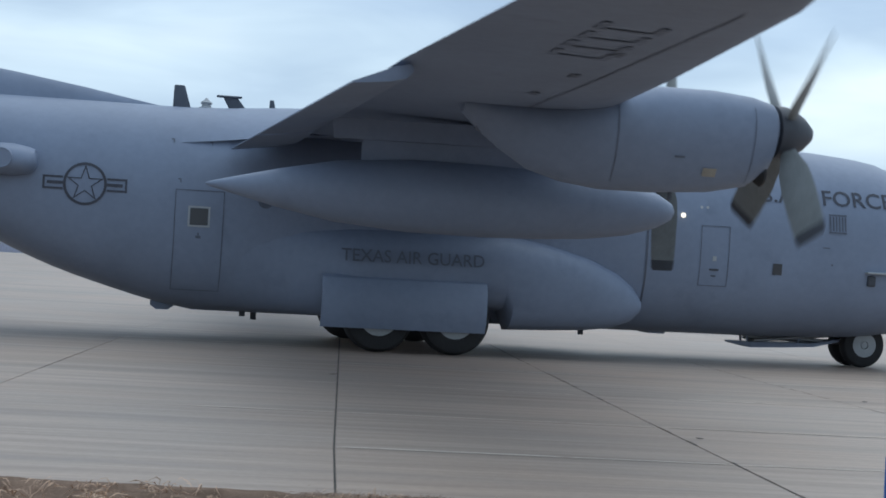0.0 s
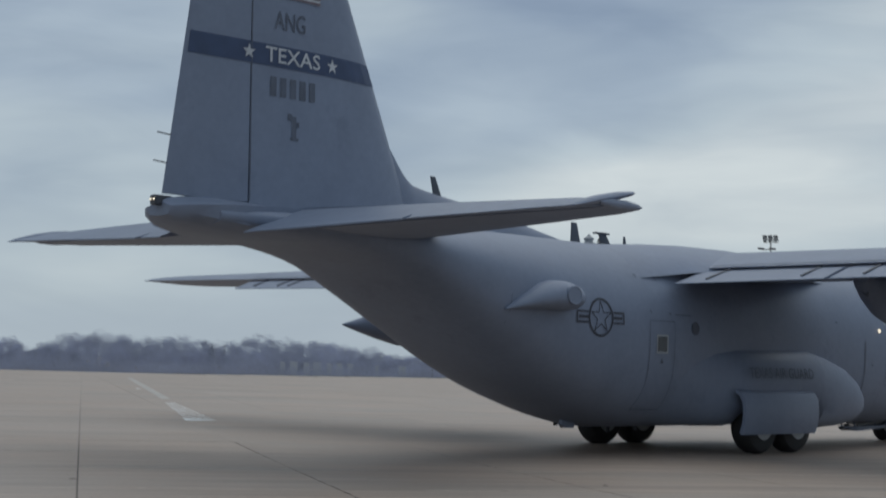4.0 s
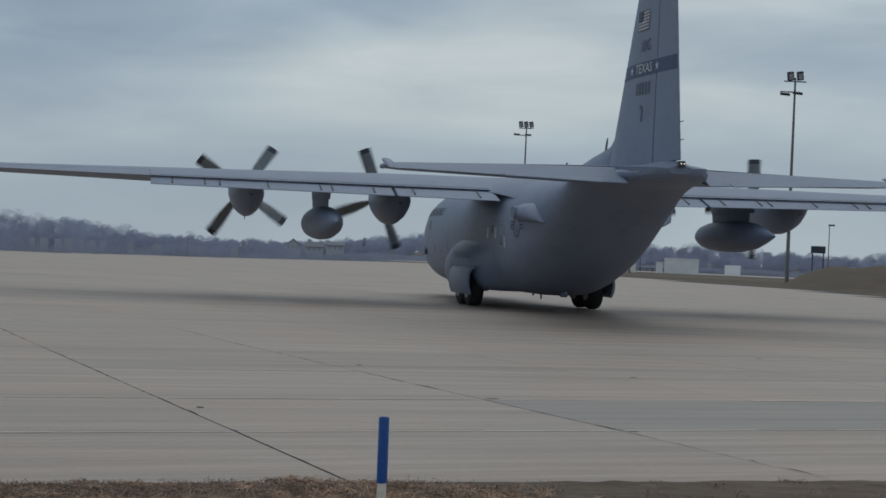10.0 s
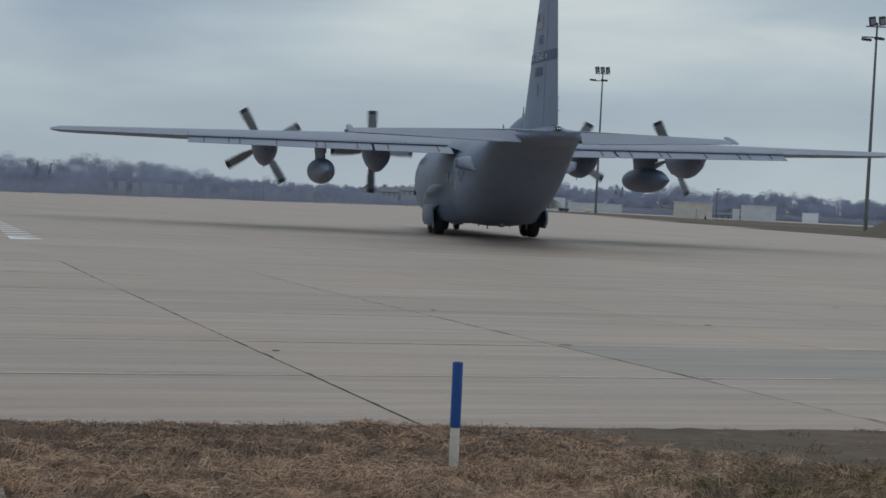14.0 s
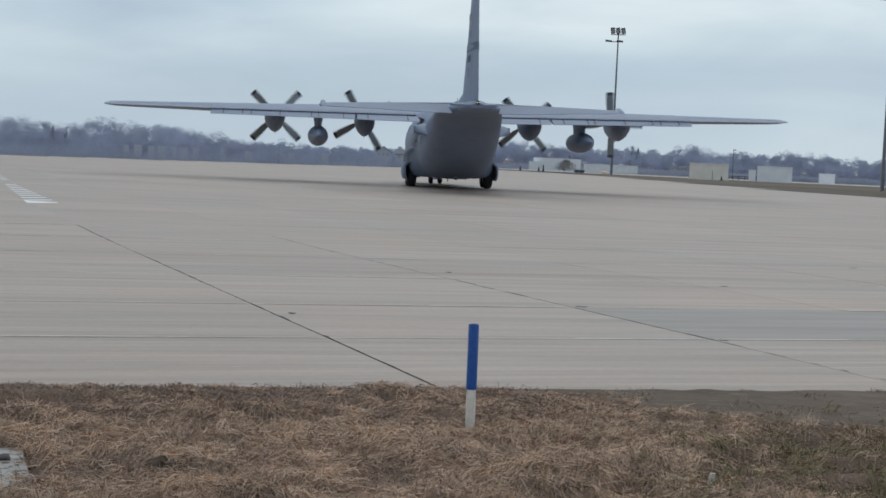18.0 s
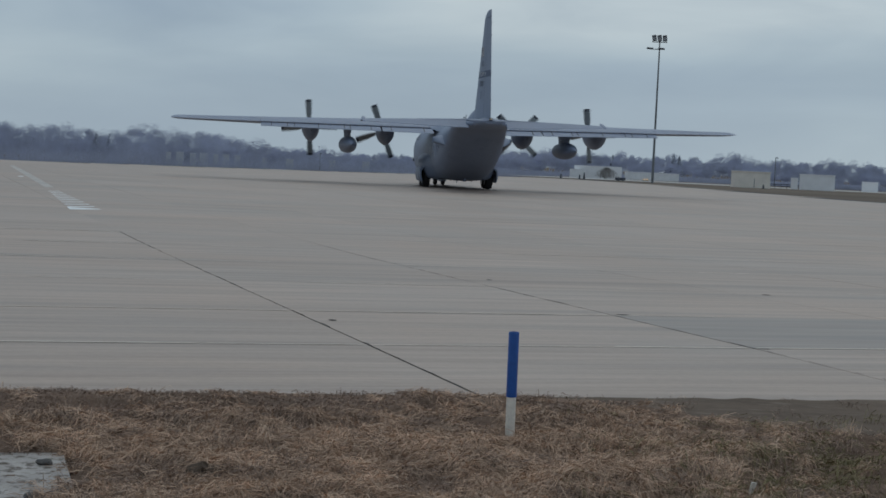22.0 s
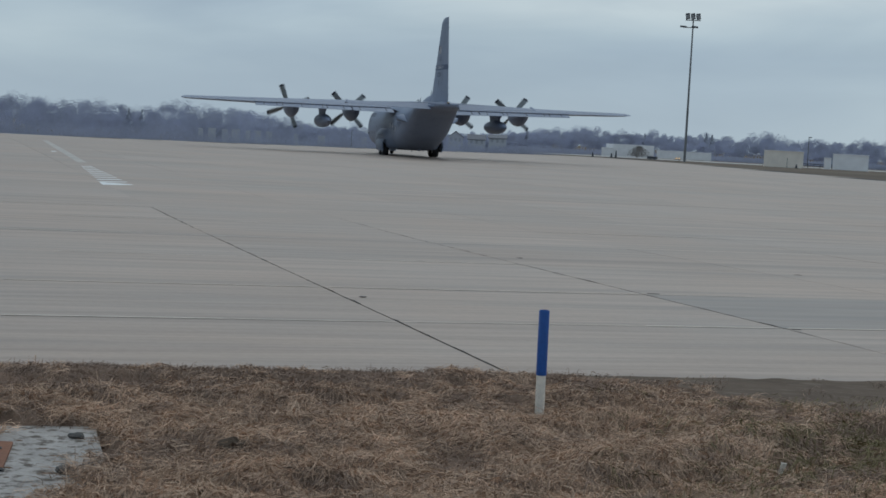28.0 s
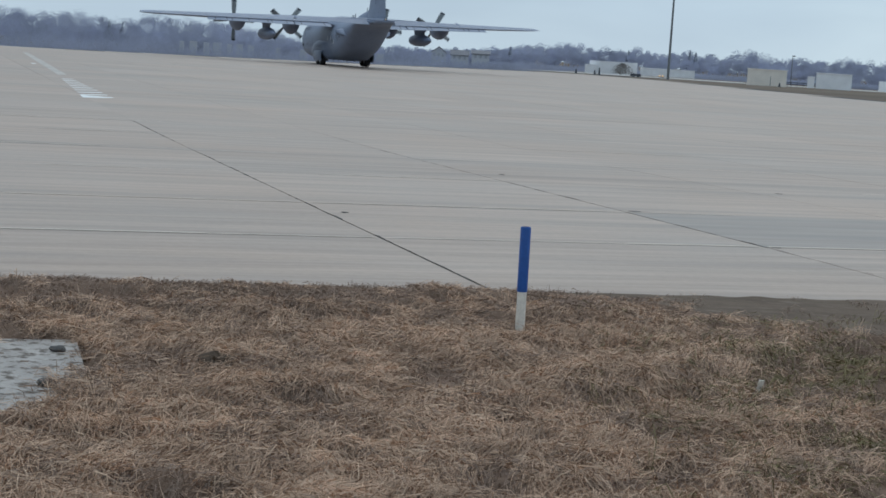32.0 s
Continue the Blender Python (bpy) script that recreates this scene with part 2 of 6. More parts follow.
def part(name, bm, material, parent=None, label="", smooth=False):
    ob = new(name, mesh_of(bm, material, smooth, name))
    if parent:
        ob.parent = parent
    if label:
        ob["label"] = label
    return ob


def thing(name, label, category, at=(0, 0, 0), turn=0, group="", kind=""):
    ob = new(name)
    ob.matrix_basis = pose(*at, 0, 0, turn)
    return tagged(ob, label, category, group, kind)


def box(bm, x0, x1, y0, y1, z0, z1, bevel=0.0, m=None):
    vs = [bm.verts.new((x, y, z)) for x in (x0, x1) for y in (y0, y1) for z in (z0, z1)]
    fs = [bm.faces.new([vs[i] for i in q]) for q in ((0, 1, 3, 2), (4, 6, 7, 5), (0, 4, 5, 1), (2, 3, 7, 6), (0, 2, 6, 4), (1, 5, 7, 3))]
    if bevel:
        es = list({e for f in fs for e in f.edges})
        r = bmesh.ops.bevel(bm, geom=es, offset=bevel, segments=2, affect="EDGES", profile=0.5)
        vs = list({v for f in r["faces"] for v in f.verts} | {v for v in vs if v.is_valid})
    if m is not None:
        bmesh.ops.transform(bm, matrix=m, verts=[v for v in vs if v.is_valid])
    return bm


def loft(bm, rings, cap=True, closed=True):
    """Rings of points of equal count, joined in order."""
    rows = [[bm.verts.new(p) for p in r] for r in rings]
    n = len(rows[0])
    for a, b in zip(rows, rows[1:]):
        for i in range(n if closed else n - 1):
            bm.faces.new((a[i], a[(i + 1) % n], b[(i + 1) % n], b[i]))
    if cap:
        bm.faces.new(rows[0][::-1])
        bm.faces.new(rows[-1])
    return bm


def lathe(bm, profile, axis="X", n=24, at=(0, 0, 0)):
    """A body of revolution; profile: rows of place along the axis and radius."""
    rings = []
    for s, r in profile:
        ring = []
        for k in range(n):
            a = 2 * math.pi * k / n
            c, d = r * math.cos(a), r * math.sin(a)
            p = {"X": (s, c, d), "Y": (c, s, d), "Z": (c, d, s)}[axis]
            ring.append((p[0] + at[0], p[1] + at[1], p[2] + at[2]))
        rings.append(ring)
    return loft(bm, rings)


def tube(bm, a, b, r0, r1=None, n=10):
    a, b = Vector(a), Vector(b)
    d = (b - a).normalized()
    u = d.orthogonal().normalized()
    v = d.cross(u)
    r1 = r0 if r1 is None else r1
    rings = [[p + r * (math.cos(2 * math.pi * k / n) * u + math.sin(2 * math.pi * k / n) * v) for k in range(n)] for p, r in ((a, r0), (b, r1))]
    return loft(bm, rings)


def smoothed(table, x):
    """Values between the rows of a table (place, values...) by a smooth curve through them."""
    rows = sorted(table)
    if x <= rows[0][0]:
        return rows[0][1:]
    if x >= rows[-1][0]:
        return rows[-1][1:]
    i = max(k for k in range(len(rows) - 1) if rows[k][0] <= x)
    p = [rows[max(i - 1, 0)], rows[i], rows[i + 1], rows[min(i + 2, len(rows) - 1)]]
    h = p[2][0] - p[1][0]
    s = (x - p[1][0]) / h
    out = []
    for c in range(1, len(rows[0])):
        d = (p[2][c] - p[1][c]) / h
        d0 = (p[1][c] - p[0][c]) / (p[1][0] - p[0][0]) if i > 0 else d
        d1 = (p[3][c] - p[2][c]) / (p[3][0] - p[2][0]) if i + 2 < len(rows) else d
        m0 = 0 if d0 * d <= 0 else 2 * d0 * d / (d0 + d)
        m1 = 0 if d1 * d <= 0 else 2 * d1 * d / (d1 + d)
        out.append((2 * s**3 - 3 * s**2 + 1) * p[1][c] + (s**3 - 2 * s**2 + s) * h * m0 + (3 * s**2 - 2 * s**3) * p[2][c] + (s**3 - s**2) * h * m1)
    return out


def letters(text, height):
    """A flat mesh of the text in the x-y plane, centred, as lists of points and faces."""
    cu = bpy.data.curves.new("letters", "FONT")
    cu.body, cu.size, cu.align_x, cu.align_y = text, height * 1.38, "CENTER", "CENTER"
    cu.resolution_u, cu.offset = 3, height * 0.012
    ob = bpy.data.objects.new("letters", cu)
    scene.collection.objects.link(ob)
    me = bpy.data.meshes.new_from_object(ob.evaluated_get(bpy.context.evaluated_depsgraph_get()))
    pts, faces = [v.co.copy() for v in me.vertices], [tuple(p.vertices) for p in me.polygons]
    bpy.data.objects.remove(ob)
    bpy.data.curves.remove(cu)
    bpy.data.meshes.remove(me)
    return pts, faces


def decal(name, shapes, onto, material, parent, label="", cut=0.0):
    """Flat shapes (points, faces) in s, t laid on a surface by onto(s, t) -> place, a few millimetres proud."""
    bm = bmesh.new()
    for pts, faces in shapes:
        vs = [bm.verts.new((p[0], p[1], 0)) for p in pts]
        for f in faces:
            try:
                bm.faces.new([vs[i] for i in f])
            except ValueError:
                pass
    if cut:
        for _ in range(4):
            es = [e for e in bm.edges if e.calc_length() > cut]
            if not es:
                break
            bmesh.ops.subdivide_edges(bm, edges=es, cuts=1)
            bmesh.ops.triangulate(bm, faces=[f for f in bm.faces if len(f.verts) > 4])
    for v in bm.verts:
        v.co = onto(v.co.x, v.co.y)
    return part(name, bm, material, parent, label)


def bar(x0, x1, y0, y1):
    return [(x0, y0), (x1, y0), (x1, y1), (x0, y1)], [(0, 1, 2, 3)]


def outline(x0, x1, y0, y1, w):
    return [bar(x0, x1, y0, y0 + w), bar(x0, x1, y1 - w, y1), bar(x0, x0 + w, y0 + w, y1 - w), bar(x1 - w, x1, y0 + w, y1 - w)]


def ring_shape(r, w, n=40):
    pts = [(q * math.cos(2 * math.pi * k / n), q * math.sin(2 * math.pi * k / n)) for k in range(n) for q in (r, r - w)]
    return pts, [(2 * k, (2 * k + 2) % (2 * n), (2 * k + 3) % (2 * n), 2 * k + 1) for k in range(n)]


def star_shape(r, turn=90):
    pts = [(q * math.cos(radians(turn + 36 * k)), q * math.sin(radians(turn + 36 * k))) for k in range(10) for q in [r if k % 2 == 0 else r * 0.382]]
    return [(0, 0)] + pts, [(0, 1 + k, 1 + (k + 1) % 10) for k in range(10)]


def star_line(r, w, turn=90):
    a = star_shape(r, turn)[0][1:]
    b = star_shape(r - w, turn)[0][1:]
    return a + b, [(k, (k + 1) % 10, 10 + (k + 1) % 10, 10 + k) for k in range(10)]


def moved(shape, dx, dy):
    return [(p[0] + dx, p[1] + dy) for p in shape[0]], shape[1]


# ---- the aircraft: x ahead, y to its left, on the ground under the main wheels ----
BODY = [  # place along x, underside, top, half width
    (13.9, 1.78, 1.98, 0.10), (13.7, 1.58, 2.24, 0.44), (13.2, 1.36, 2.62, 0.92), (12.6, 1.16, 2.93, 1.32), (12.0, 0.98, 3.16, 1.62),
    (11.75, 0.92, 3.46, 1.71), (11.1, 0.80, 4.18, 1.93), (10.4, 0.70, 4.50, 2.05), (9.7, 0.64, 4.60, 2.10), (8.6, 0.60, 4.68, 2.14),
    (7.2, 0.58, 4.70, 2.15), (0.0, 0.57, 4.70, 2.15), (-4.3, 0.57, 4.70, 2.15), (-5.1, 0.72, 4.70, 2.15),
    (-6.0, 0.96, 4.70, 2.14), (-7.0, 1.27, 4.70, 2.11), (-8.0, 1.68, 4.70, 2.06), (-9.5, 2.44, 4.69, 1.97),
    (-10.9, 3.16, 4.67, 1.85), (-12.1, 3.72, 4.65, 1.72), (-13.5, 3.98, 4.63, 1.52), (-15.0, 4.08, 4.60, 1.25),
    (-15.75, 4.16, 4.55, 1.0),
]


def low_power(x):
    """How square the lower half of the body is: rounder ahead, boxy at the ramp."""
    return 2.9 + 0.1 * max(0.0, min(1.0, (-4.5 - x) / 4))


def body_half(x, z):
    """Half the body's width at a station and height."""
    lo, hi, w = smoothed(BODY, x)
    mid = (lo + hi) / 2
    q = min(abs(z - mid) / ((hi - lo) / 2), 1.0)
    e = 2.15 if z > mid else low_power(x)
    return w * max(1 - q**e, 0.0) ** (1 / e)


def body_ring(x, n=48):
    lo, hi, w = smoothed(BODY, x)
    mid, half = (lo + hi) / 2, (hi - lo) / 2
    ring = []
    for k in range(n):
        a = 2 * math.pi * k / n
        e = 2 / (2.15 if math.sin(a) > 0 else low_power(x))
        c, s = math.cos(a), math.sin(a)
        ring.append((x, w * math.copysign(abs(c) ** e, c), mid + half * math.copysign(abs(s) ** e, s)))
    return ring


def on_right(s, t):
    return (s, -body_half(s, t) - 0.012, t)


def on_left(s, t):
    return (-s, body_half(-s, t) + 0.012, t)


def foil(n=14):
    """Half-thickness along the chord, from 0 at the nose to 1 at the tail."""
    rows = []
    for k in range(n + 1):
        x = 0.5 * (1 - math.cos(math.pi * k / n))
        rows.append((x, 5 * (0.2969 * math.sqrt(x) - 0.126 * x - 0.3516 * x * x + 0.2843 * x**3 - 0.1015 * x**4) + 0.004 * x))
    return rows


def foil_ring(place, lead, trail, thick, upright=False, lift=0.0, camber=0.02):
    c = lead - trail
    top = [(lead - c * x, (t * thick + camber * 4 * x * (1 - x)) * c) for x, t in foil()]
    low = [(lead - c * x, (-t * thick + camber * 4 * x * (1 - x)) * c) for x, t in foil()][-2:0:-1]
    if upright:
        return [(x, t, place) for x, t in top + low]
    return [(x, place, lift + t) for x, t in top + low]


WING = [(0.0, 1.95, -2.55, 4.19, 0.165), (5.6, 1.95, -2.55, 4.22, 0.16), (14.0, 1.15, -2.40, 4.28, 0.14), (19.2, 0.60, -2.02, 4.36, 0.122), (19.9, 0.46, -1.92, 4.38, 0.112), (20.22, 0.1, -1.6, 4.39, 0.08)]


def wing_at(y):
    rows = WING
    for a, b in zip(rows, rows[1:]):
        if y <= b[0]:
            s = (y - a[0]) / (b[0] - a[0])
            return [p + s * (q - p) for p, q in zip(a[1:], b[1:])]
    return list(rows[-1][1:])


def wing_tilt(y):
    """The wing's rise from its trailing edge forward."""
    return 0.05 - 0.0013 * y


def wing_ring(y):
    lead, trail, lift, thick = wing_at(y)
    return [(px, py, pz + (px - trail) * wing_tilt(y)) for px, py, pz in foil_ring(y, lead, trail, thick, lift=lift)]


def fin_at(z):
    return -10.06 - 0.45 * (z - 4.6), -16.30 + 0.134 * (z - 4.6), 0.114 - 0.003 * (z - 4.6)


def fin_half(x, z):
    lead, trail, thick = fin_at(z)
    q = min(max((lead - x) / (lead - trail), 0.0), 1.0)
    t = 5 * (0.2969 * math.sqrt(q) - 0.126 * q - 0.3516 * q * q + 0.2843 * q**3 - 0.1015 * q**4)
    return t * thick * (lead - trail) + 0.012


def fin_right(s, t):
    return (s, -fin_half(s, t), t)


def fin_left(s, t):
    return (-s, fin_half(-s, t), t)


def stab_ring(y, lead, trail, lift, thick, hinge):
    """A tailplane section cut off at the elevator's hinge."""
    c = lead - trail
    rows = []
    for k in range(11):
        q = (lead - hinge) / c * 0.5 * (1 - math.cos(math.pi * k / 10))
        t = 5 * (0.2969 * math.sqrt(q) - 0.126 * q - 0.3516 * q * q + 0.2843 * q**3 - 0.1015 * q**4)
        rows.append((lead - c * q, t * thick * c))
    return [(x, y, lift + t) for x, t in rows] + [(x, y, lift - t) for x, t in rows[:0:-1]]


def make_wheel(name, at, radius, width, parent, hub_label):
    bm = bmesh.new()
    h = width / 2
    lathe(bm, [(-h, radius * 0.55), (-h, radius * 0.72), (-h * 0.86, radius * 0.9), (-h * 0.5, radius * 0.985), (0, radius), (h * 0.5, radius * 0.985), (h * 0.86, radius * 0.9), (h, radius * 0.72), (h, radius * 0.55)], "Y", 32)
    w = part(name, bm, RUBBER, parent, "black rubber tyre", True)
    w.matrix_basis = pose(*at)
    bm = bmesh.new()
    r = radius * 0.54
    lathe(bm, [(-h - 0.004, r), (-h + 0.05, r * 0.9), (-h + 0.07, r * 0.45), (-h - 0.03, r * 0.3), (h + 0.03, r * 0.3), (h - 0.07, r * 0.45), (h - 0.05, r * 0.9), (h + 0.004, r)], "Y", 24)
    part("rim", bm, LIGHT_GREY, w, hub_label, True)
    bolt = None
    for k in range(8):
        a = 2 * math.pi * (k + 0.5) / 8
        if bolt is None:
            bolt = mesh_of(lathe(bmesh.new(), [(0.035 - h, r * 0.10), (h - 0.035, r * 0.10)], "Y", 8), SEAM, name="bolt")
        b = new("bolt", bolt)
        b.parent = w
        b.matrix_basis = pose(r * 0.68 * math.cos(a), 0, r * 0.68 * math.sin(a))
    return w


def prop_place(y0):
    """Where a propeller turns before its engine."""
    return pose(4.08, y0, 3.94 + 0.024 * (abs(y0) - 5))


def make_aircraft():
    plane = thing("transport_aircraft", "grey four-engined military turboprop transport taxiing on the apron", "aircraft")
    rolling = []
    # body
    bm = bmesh.new()
    xs = [13.9, 13.82, 13.7, 13.5, 13.2, 12.9, 12.6, 12.3, 12.05, 11.95, 11.75, 11.5, 11.2, 10.85, 10.3, 9.95, 9.6, 9.0, 8.5, 7.5, 6.5] + [6.5 - 0.9 * k for k in range(1, 13)] + [-4.6 - 0.42 * k for k in range(1, 27)] + [-15.75]
    loft(bm, [body_ring(x) for x in sorted(set(xs), reverse=True)])
    part("fuselage", bm, GREY, plane, smooth=True)
    bm = bmesh.new()
    loft(bm, [[(x + 0.012, 1.006 * y, z) for x, y, z in body_ring(x)] for x in (13.9, 13.82, 13.7, 13.5, 13.2, 12.9, 12.6, 12.3, 12.06)], cap=True)
    part("radome", bm, GREY, plane, "rounded grey nose radome", True)
    # wing box fairing on top of the body
    bm = bmesh.new()
    rings = []
    for x, b, zo, rise in ((3.7, -0.01, 4.2, -0.005), (3.0, 0.15, 4.2, 0.05), (2.0, 0.6, 4.24, 0.16), (0.6, 1.0, 4.24, 0.21), (-1.2, 1.0, 4.18, 0.19), (-2.5, 0.75, 4.13, 0.13), (-3.1, 0.36, 4.06, 0.09), (-3.9, 0.10, 3.96, 0.03), (-4.8, -0.01, 3.86, -0.005)):
        half = []
        for k in range(13):
            z = zo + (4.699 - zo) * math.sin(math.pi / 2 * k / 12)
            half.append((x, max(0.0, body_half(x, z) * (k < 12) + b * (1 - k / 12) ** 1.3), z + rise * (z - zo) / (4.699 - zo)))
        rings.append(half + [(px, -py, pz) for px, py, pz in half[-2::-1]])
    loft(bm, rings)
    part("wing_fairing", bm, GREY, plane, smooth=True)
    # wings, flaps, ailerons
    for side in (1, -1):
        bm = bmesh.new()
        loft(bm, [[(x, y * side, z) for x, y, z in wing_ring(y)] for y in (0.0, 2.0, 5.6, 8.0, 11.0, 14.0, 17.0, 19.2, 19.6, 19.9, 20.1, 20.22)])
        wing = part("wing", bm, GREY, plane, smooth=True)
        for y0, y1, tracks in ((2.07, 5.62, (2.7, 5.0)), (5.74, 14.02, (6.4, 7.85, 8.25, 10.05, 11.7, 12.2, 13.3))):
            bm = bmesh.new()
            rings = []

            def flap_at(y, q):
                lead, trail, lift, thick = wing_at(y)
                ex, ez = -3.78 + 0.066 * (y - 2.07), 3.79 + 0.0155 * (y - 2.07)
                return trail + 0.16 + (ex - trail - 0.16) * q, lift - 0.015 + (ez - lift + 0.015) * q
            for y in (y0, (y0 + y1) / 2, y1):
                ring = []
                for q, t in ((0, -0.06), (0.04, -0.01), (0.3, 0.02), (0.7, 0.012), (1, 0.008), (1, -0.012), (0.7, -0.08), (0.35, -0.15), (0.1, -0.17), (0, -0.12)):
                    fx, fz = flap_at(y, q)
                    ring.append((fx, side * y, fz + t))
                rings.append(ring)
            loft(bm, rings)
            flap = part("flap", bm, GREY, plane, "lowered wing flap", True)
            for y in tracks:
                bm = bmesh.new()
                a, b = flap_at(y, 0.12), flap_at(y, 0.80)
                loft(bm, [[(px, side * y - 0.03, pz + 0.0), (px, side * y + 0.03, pz), (px, side * y + 0.03, pz + 0.04), (px, side * y - 0.03, pz + 0.04)] for px, pz in (a, b)])
                part("track", bm, GREY_DARK, flap)
        # lines along the wing
        def on_wing(s, t):
            y = abs(s)
            lead, trail, lift, thick = wing_at(y)
            c = lead - trail
            q = min(max(t, 0.01), 0.99)
            v = 5 * (0.2969 * math.sqrt(q) - 0.126 * q - 0.3516 * q * q + 0.2843 * q**3 - 0.1015 * q**4)
            return (lead - c * q, s, lift + (v * thick + 0.08 * q * (1 - q)) * c + c * (1 - q) * wing_tilt(y) + 0.01)
        decal("seam", [bar(side * 2.2, side * 14.0, 0.962, 0.972), bar(side * 14.1, side * 19.4, 0.72, 0.728), bar(side * 14.02, side * 14.07, 0.72, 0.98)], on_wing, SEAM, wing, cut=1.2)
        def under_wing(s, t):
            y = abs(s)
            lead, trail, lift, thick = wing_at(y)
            c = lead - trail
            q = min(max((lead - t) / c, 0.01), 0.99)
            v = 5 * (0.2969 * math.sqrt(q) - 0.126 * q - 0.3516 * q * q + 0.2843 * q**3 - 0.1015 * q**4) + 0.004 * q
            return (t, s, lift + (0.08 * q * (1 - q) - v * thick) * c + c * (1 - q) * wing_tilt(y) - 0.012)
        if side < 0:
            for k in range(4):
                y0 = -15.95 - 0.62 * k
                decal("wing_bar", [bar(y0 - 0.44, y0, -0.46, -0.36), bar(y0 - 0.44, y0, -1.06, -0.96), bar(y0 - 0.10, y0, -0.96, -0.46)], under_wing, WING_MARK, wing, "faint grey mark under the wing", cut=0.3)
        decal("under_seam", [bar(side * 6.2, side * 19.3, -0.02 - 0.012, -0.02 + 0.012)], under_wing, SEAM, wing, cut=1.0)
        for y0 in (12.6, 14.6, 16.4):
            decal("access_panel", [bar(side * y0 - 0.14, side * y0 + 0.14, -0.42, -0.30)], under_wing, FAINT, wing)
        bm = bmesh.new()
        lathe(bm, [(-0.28, 0.02), (-0.18, 0.05), (0.1, 0.07), (0.25, 0.03)], "X", 10, (0.1, side * 20.1, 4.45))
        part("wingtip_lamp", bm, GLASS, plane, smooth=True)
        # nacelles
        for y0 in (5.05, 10.45):
            rise = 0.024 * (y0 - 5) - 0.08
            rings = []
            for x, hw, lo, hi, e in ((3.86, 0.40, 3.54, 4.38, 2.2), (3.80, 0.48, 3.40, 4.44, 2.4), (3.5, 0.56, 3.17, 4.52, 2.4), (2.9, 0.60, 3.05, 4.58, 2.3), (2.0, 0.62, 2.99, 4.58, 2.3), (1.2, 0.61, 2.99, 4.45, 2.2), (0.6, 0.57, 3.07, 4.34, 2.1), (0.1, 0.51, 3.22, 4.28, 2.1), (-0.3, 0.43, 3.47, 4.26, 2.0), (-0.65, 0.32, 3.74, 4.24, 2.0), (-0.9, 0.2, 3.98, 4.2, 2.0)):
                ring = []
                for k in range(28):
                    a = 2 * math.pi * k / 28
                    c, s = math.cos(a), math.sin(a)
                    mid = lo + 0.6 * (hi - lo)
                    f = 2 / e if s > 0 else 2 / 1.72
                    ring.append((x, side * y0 + hw * math.copysign(abs(c) ** f, c), rise + mid + ((hi - mid) if s > 0 else (mid - lo)) * math.copysign(abs(s) ** f, s)))
                rings.append(ring)
            bm = bmesh.new()
            loft(bm, rings)
            nac = part("nacelle", bm, GREY, plane, smooth=True)
            bm = bmesh.new()
            loft(bm, [[(x, side * y0 + 0.8 * r * math.cos(2 * math.pi * k / 20), c + rise + r * math.sin(2 * math.pi * k / 20)) for k in range(20)] for x, c, r in ((-0.2, 3.74, 0.22), (-0.62, 3.86, 0.15), (-0.70, 3.88, 0.13), (-0.70, 3.88, 0.11), (-0.5, 3.84, 0.11))])
            part("exhaust_pipe", bm, FAINT, nac, "dull grey exhaust outlet", True)
            bm = bmesh.new()
            lathe(bm, [(3.60, 0.10), (3.74, 0.20), (3.78, 0.18), (3.68, 0.14)], "X", 18, (0, side * y0, 3.38 + rise))
            part("air_intake", bm, SOOT, nac, "dark chin air intake", True)
            bm = bmesh.new()
            box(bm, 2.3, 2.36, side * y0 - 0.012, side * y0 + 0.012, 2.90 + rise, 3.04 + rise, 0.004)
            part("drain_mast", bm, GREY_DARK, nac)

            def on_nac(s, t, y0=y0, rise=rise):
                hw, lo, hi = smoothed([(0.3, 0.54, 3.16, 4.30), (0.5, 0.56, 3.09, 4.33), (1.2, 0.61, 2.99, 4.45), (2.0, 0.62, 2.99, 4.58), (2.9, 0.60, 3.05, 4.58), (3.5, 0.56, 3.17, 4.52), (3.8, 0.48, 3.40, 4.44)], s)
                mid = lo + 0.6 * (hi - lo)
                q, e = (min((t - mid) / (hi - mid), 0.98), 2.3) if t > mid else (min((mid - t) / (mid - lo), 0.98), 1.72)
                return (s, side * (y0 + hw * (1 - q**e) ** (1 / e) + 0.010), t + rise)
            for sh in (bar(1.30, 1.315, 3.1, 4.35), bar(3.42, 3.432, 3.2, 4.45)):
                decal("cowl_seam", [sh], on_nac, SEAM, nac, cut=0.2)
            decal("cowl_patch", [bar(2.68, 2.90, 3.26, 3.38)], on_nac, TAN, nac, "bare tan metal patch", cut=0.2)
            decal("cowl_vent", [bar(2.2, 2.36, 3.5, 3.53)], on_nac, SEAM, nac)
        # fuel tank and pylon
        bm = bmesh.new()
        lathe(bm, [(3.30, 0.02), (3.24, 0.14), (3.0, 0.28), (2.5, 0.43), (1.8, 0.53), (1.0, 0.58), (0.0, 0.605), (-1.2, 0.59), (-2.4, 0.49), (-3.3, 0.31), (-4.0, 0.14), (-4.35, 0.05), (-4.45, 0.015)], "X", 32, (0, side * 7.85, 2.87))
        tank = part("fuel_tank", bm, GREY, plane, smooth=True)
        bm = bmesh.new()
        loft(bm, [foil_ring(z, lead, trail, 0.125, True, camber=0) for z, lead, trail in ((3.3, 1.6, -2.0), (3.72, 1.7, -2.0), (3.73, 1.7, -2.45), (4.05, 1.8, -2.5))])
        for v in bm.verts:
            v.co.y += side * 7.85
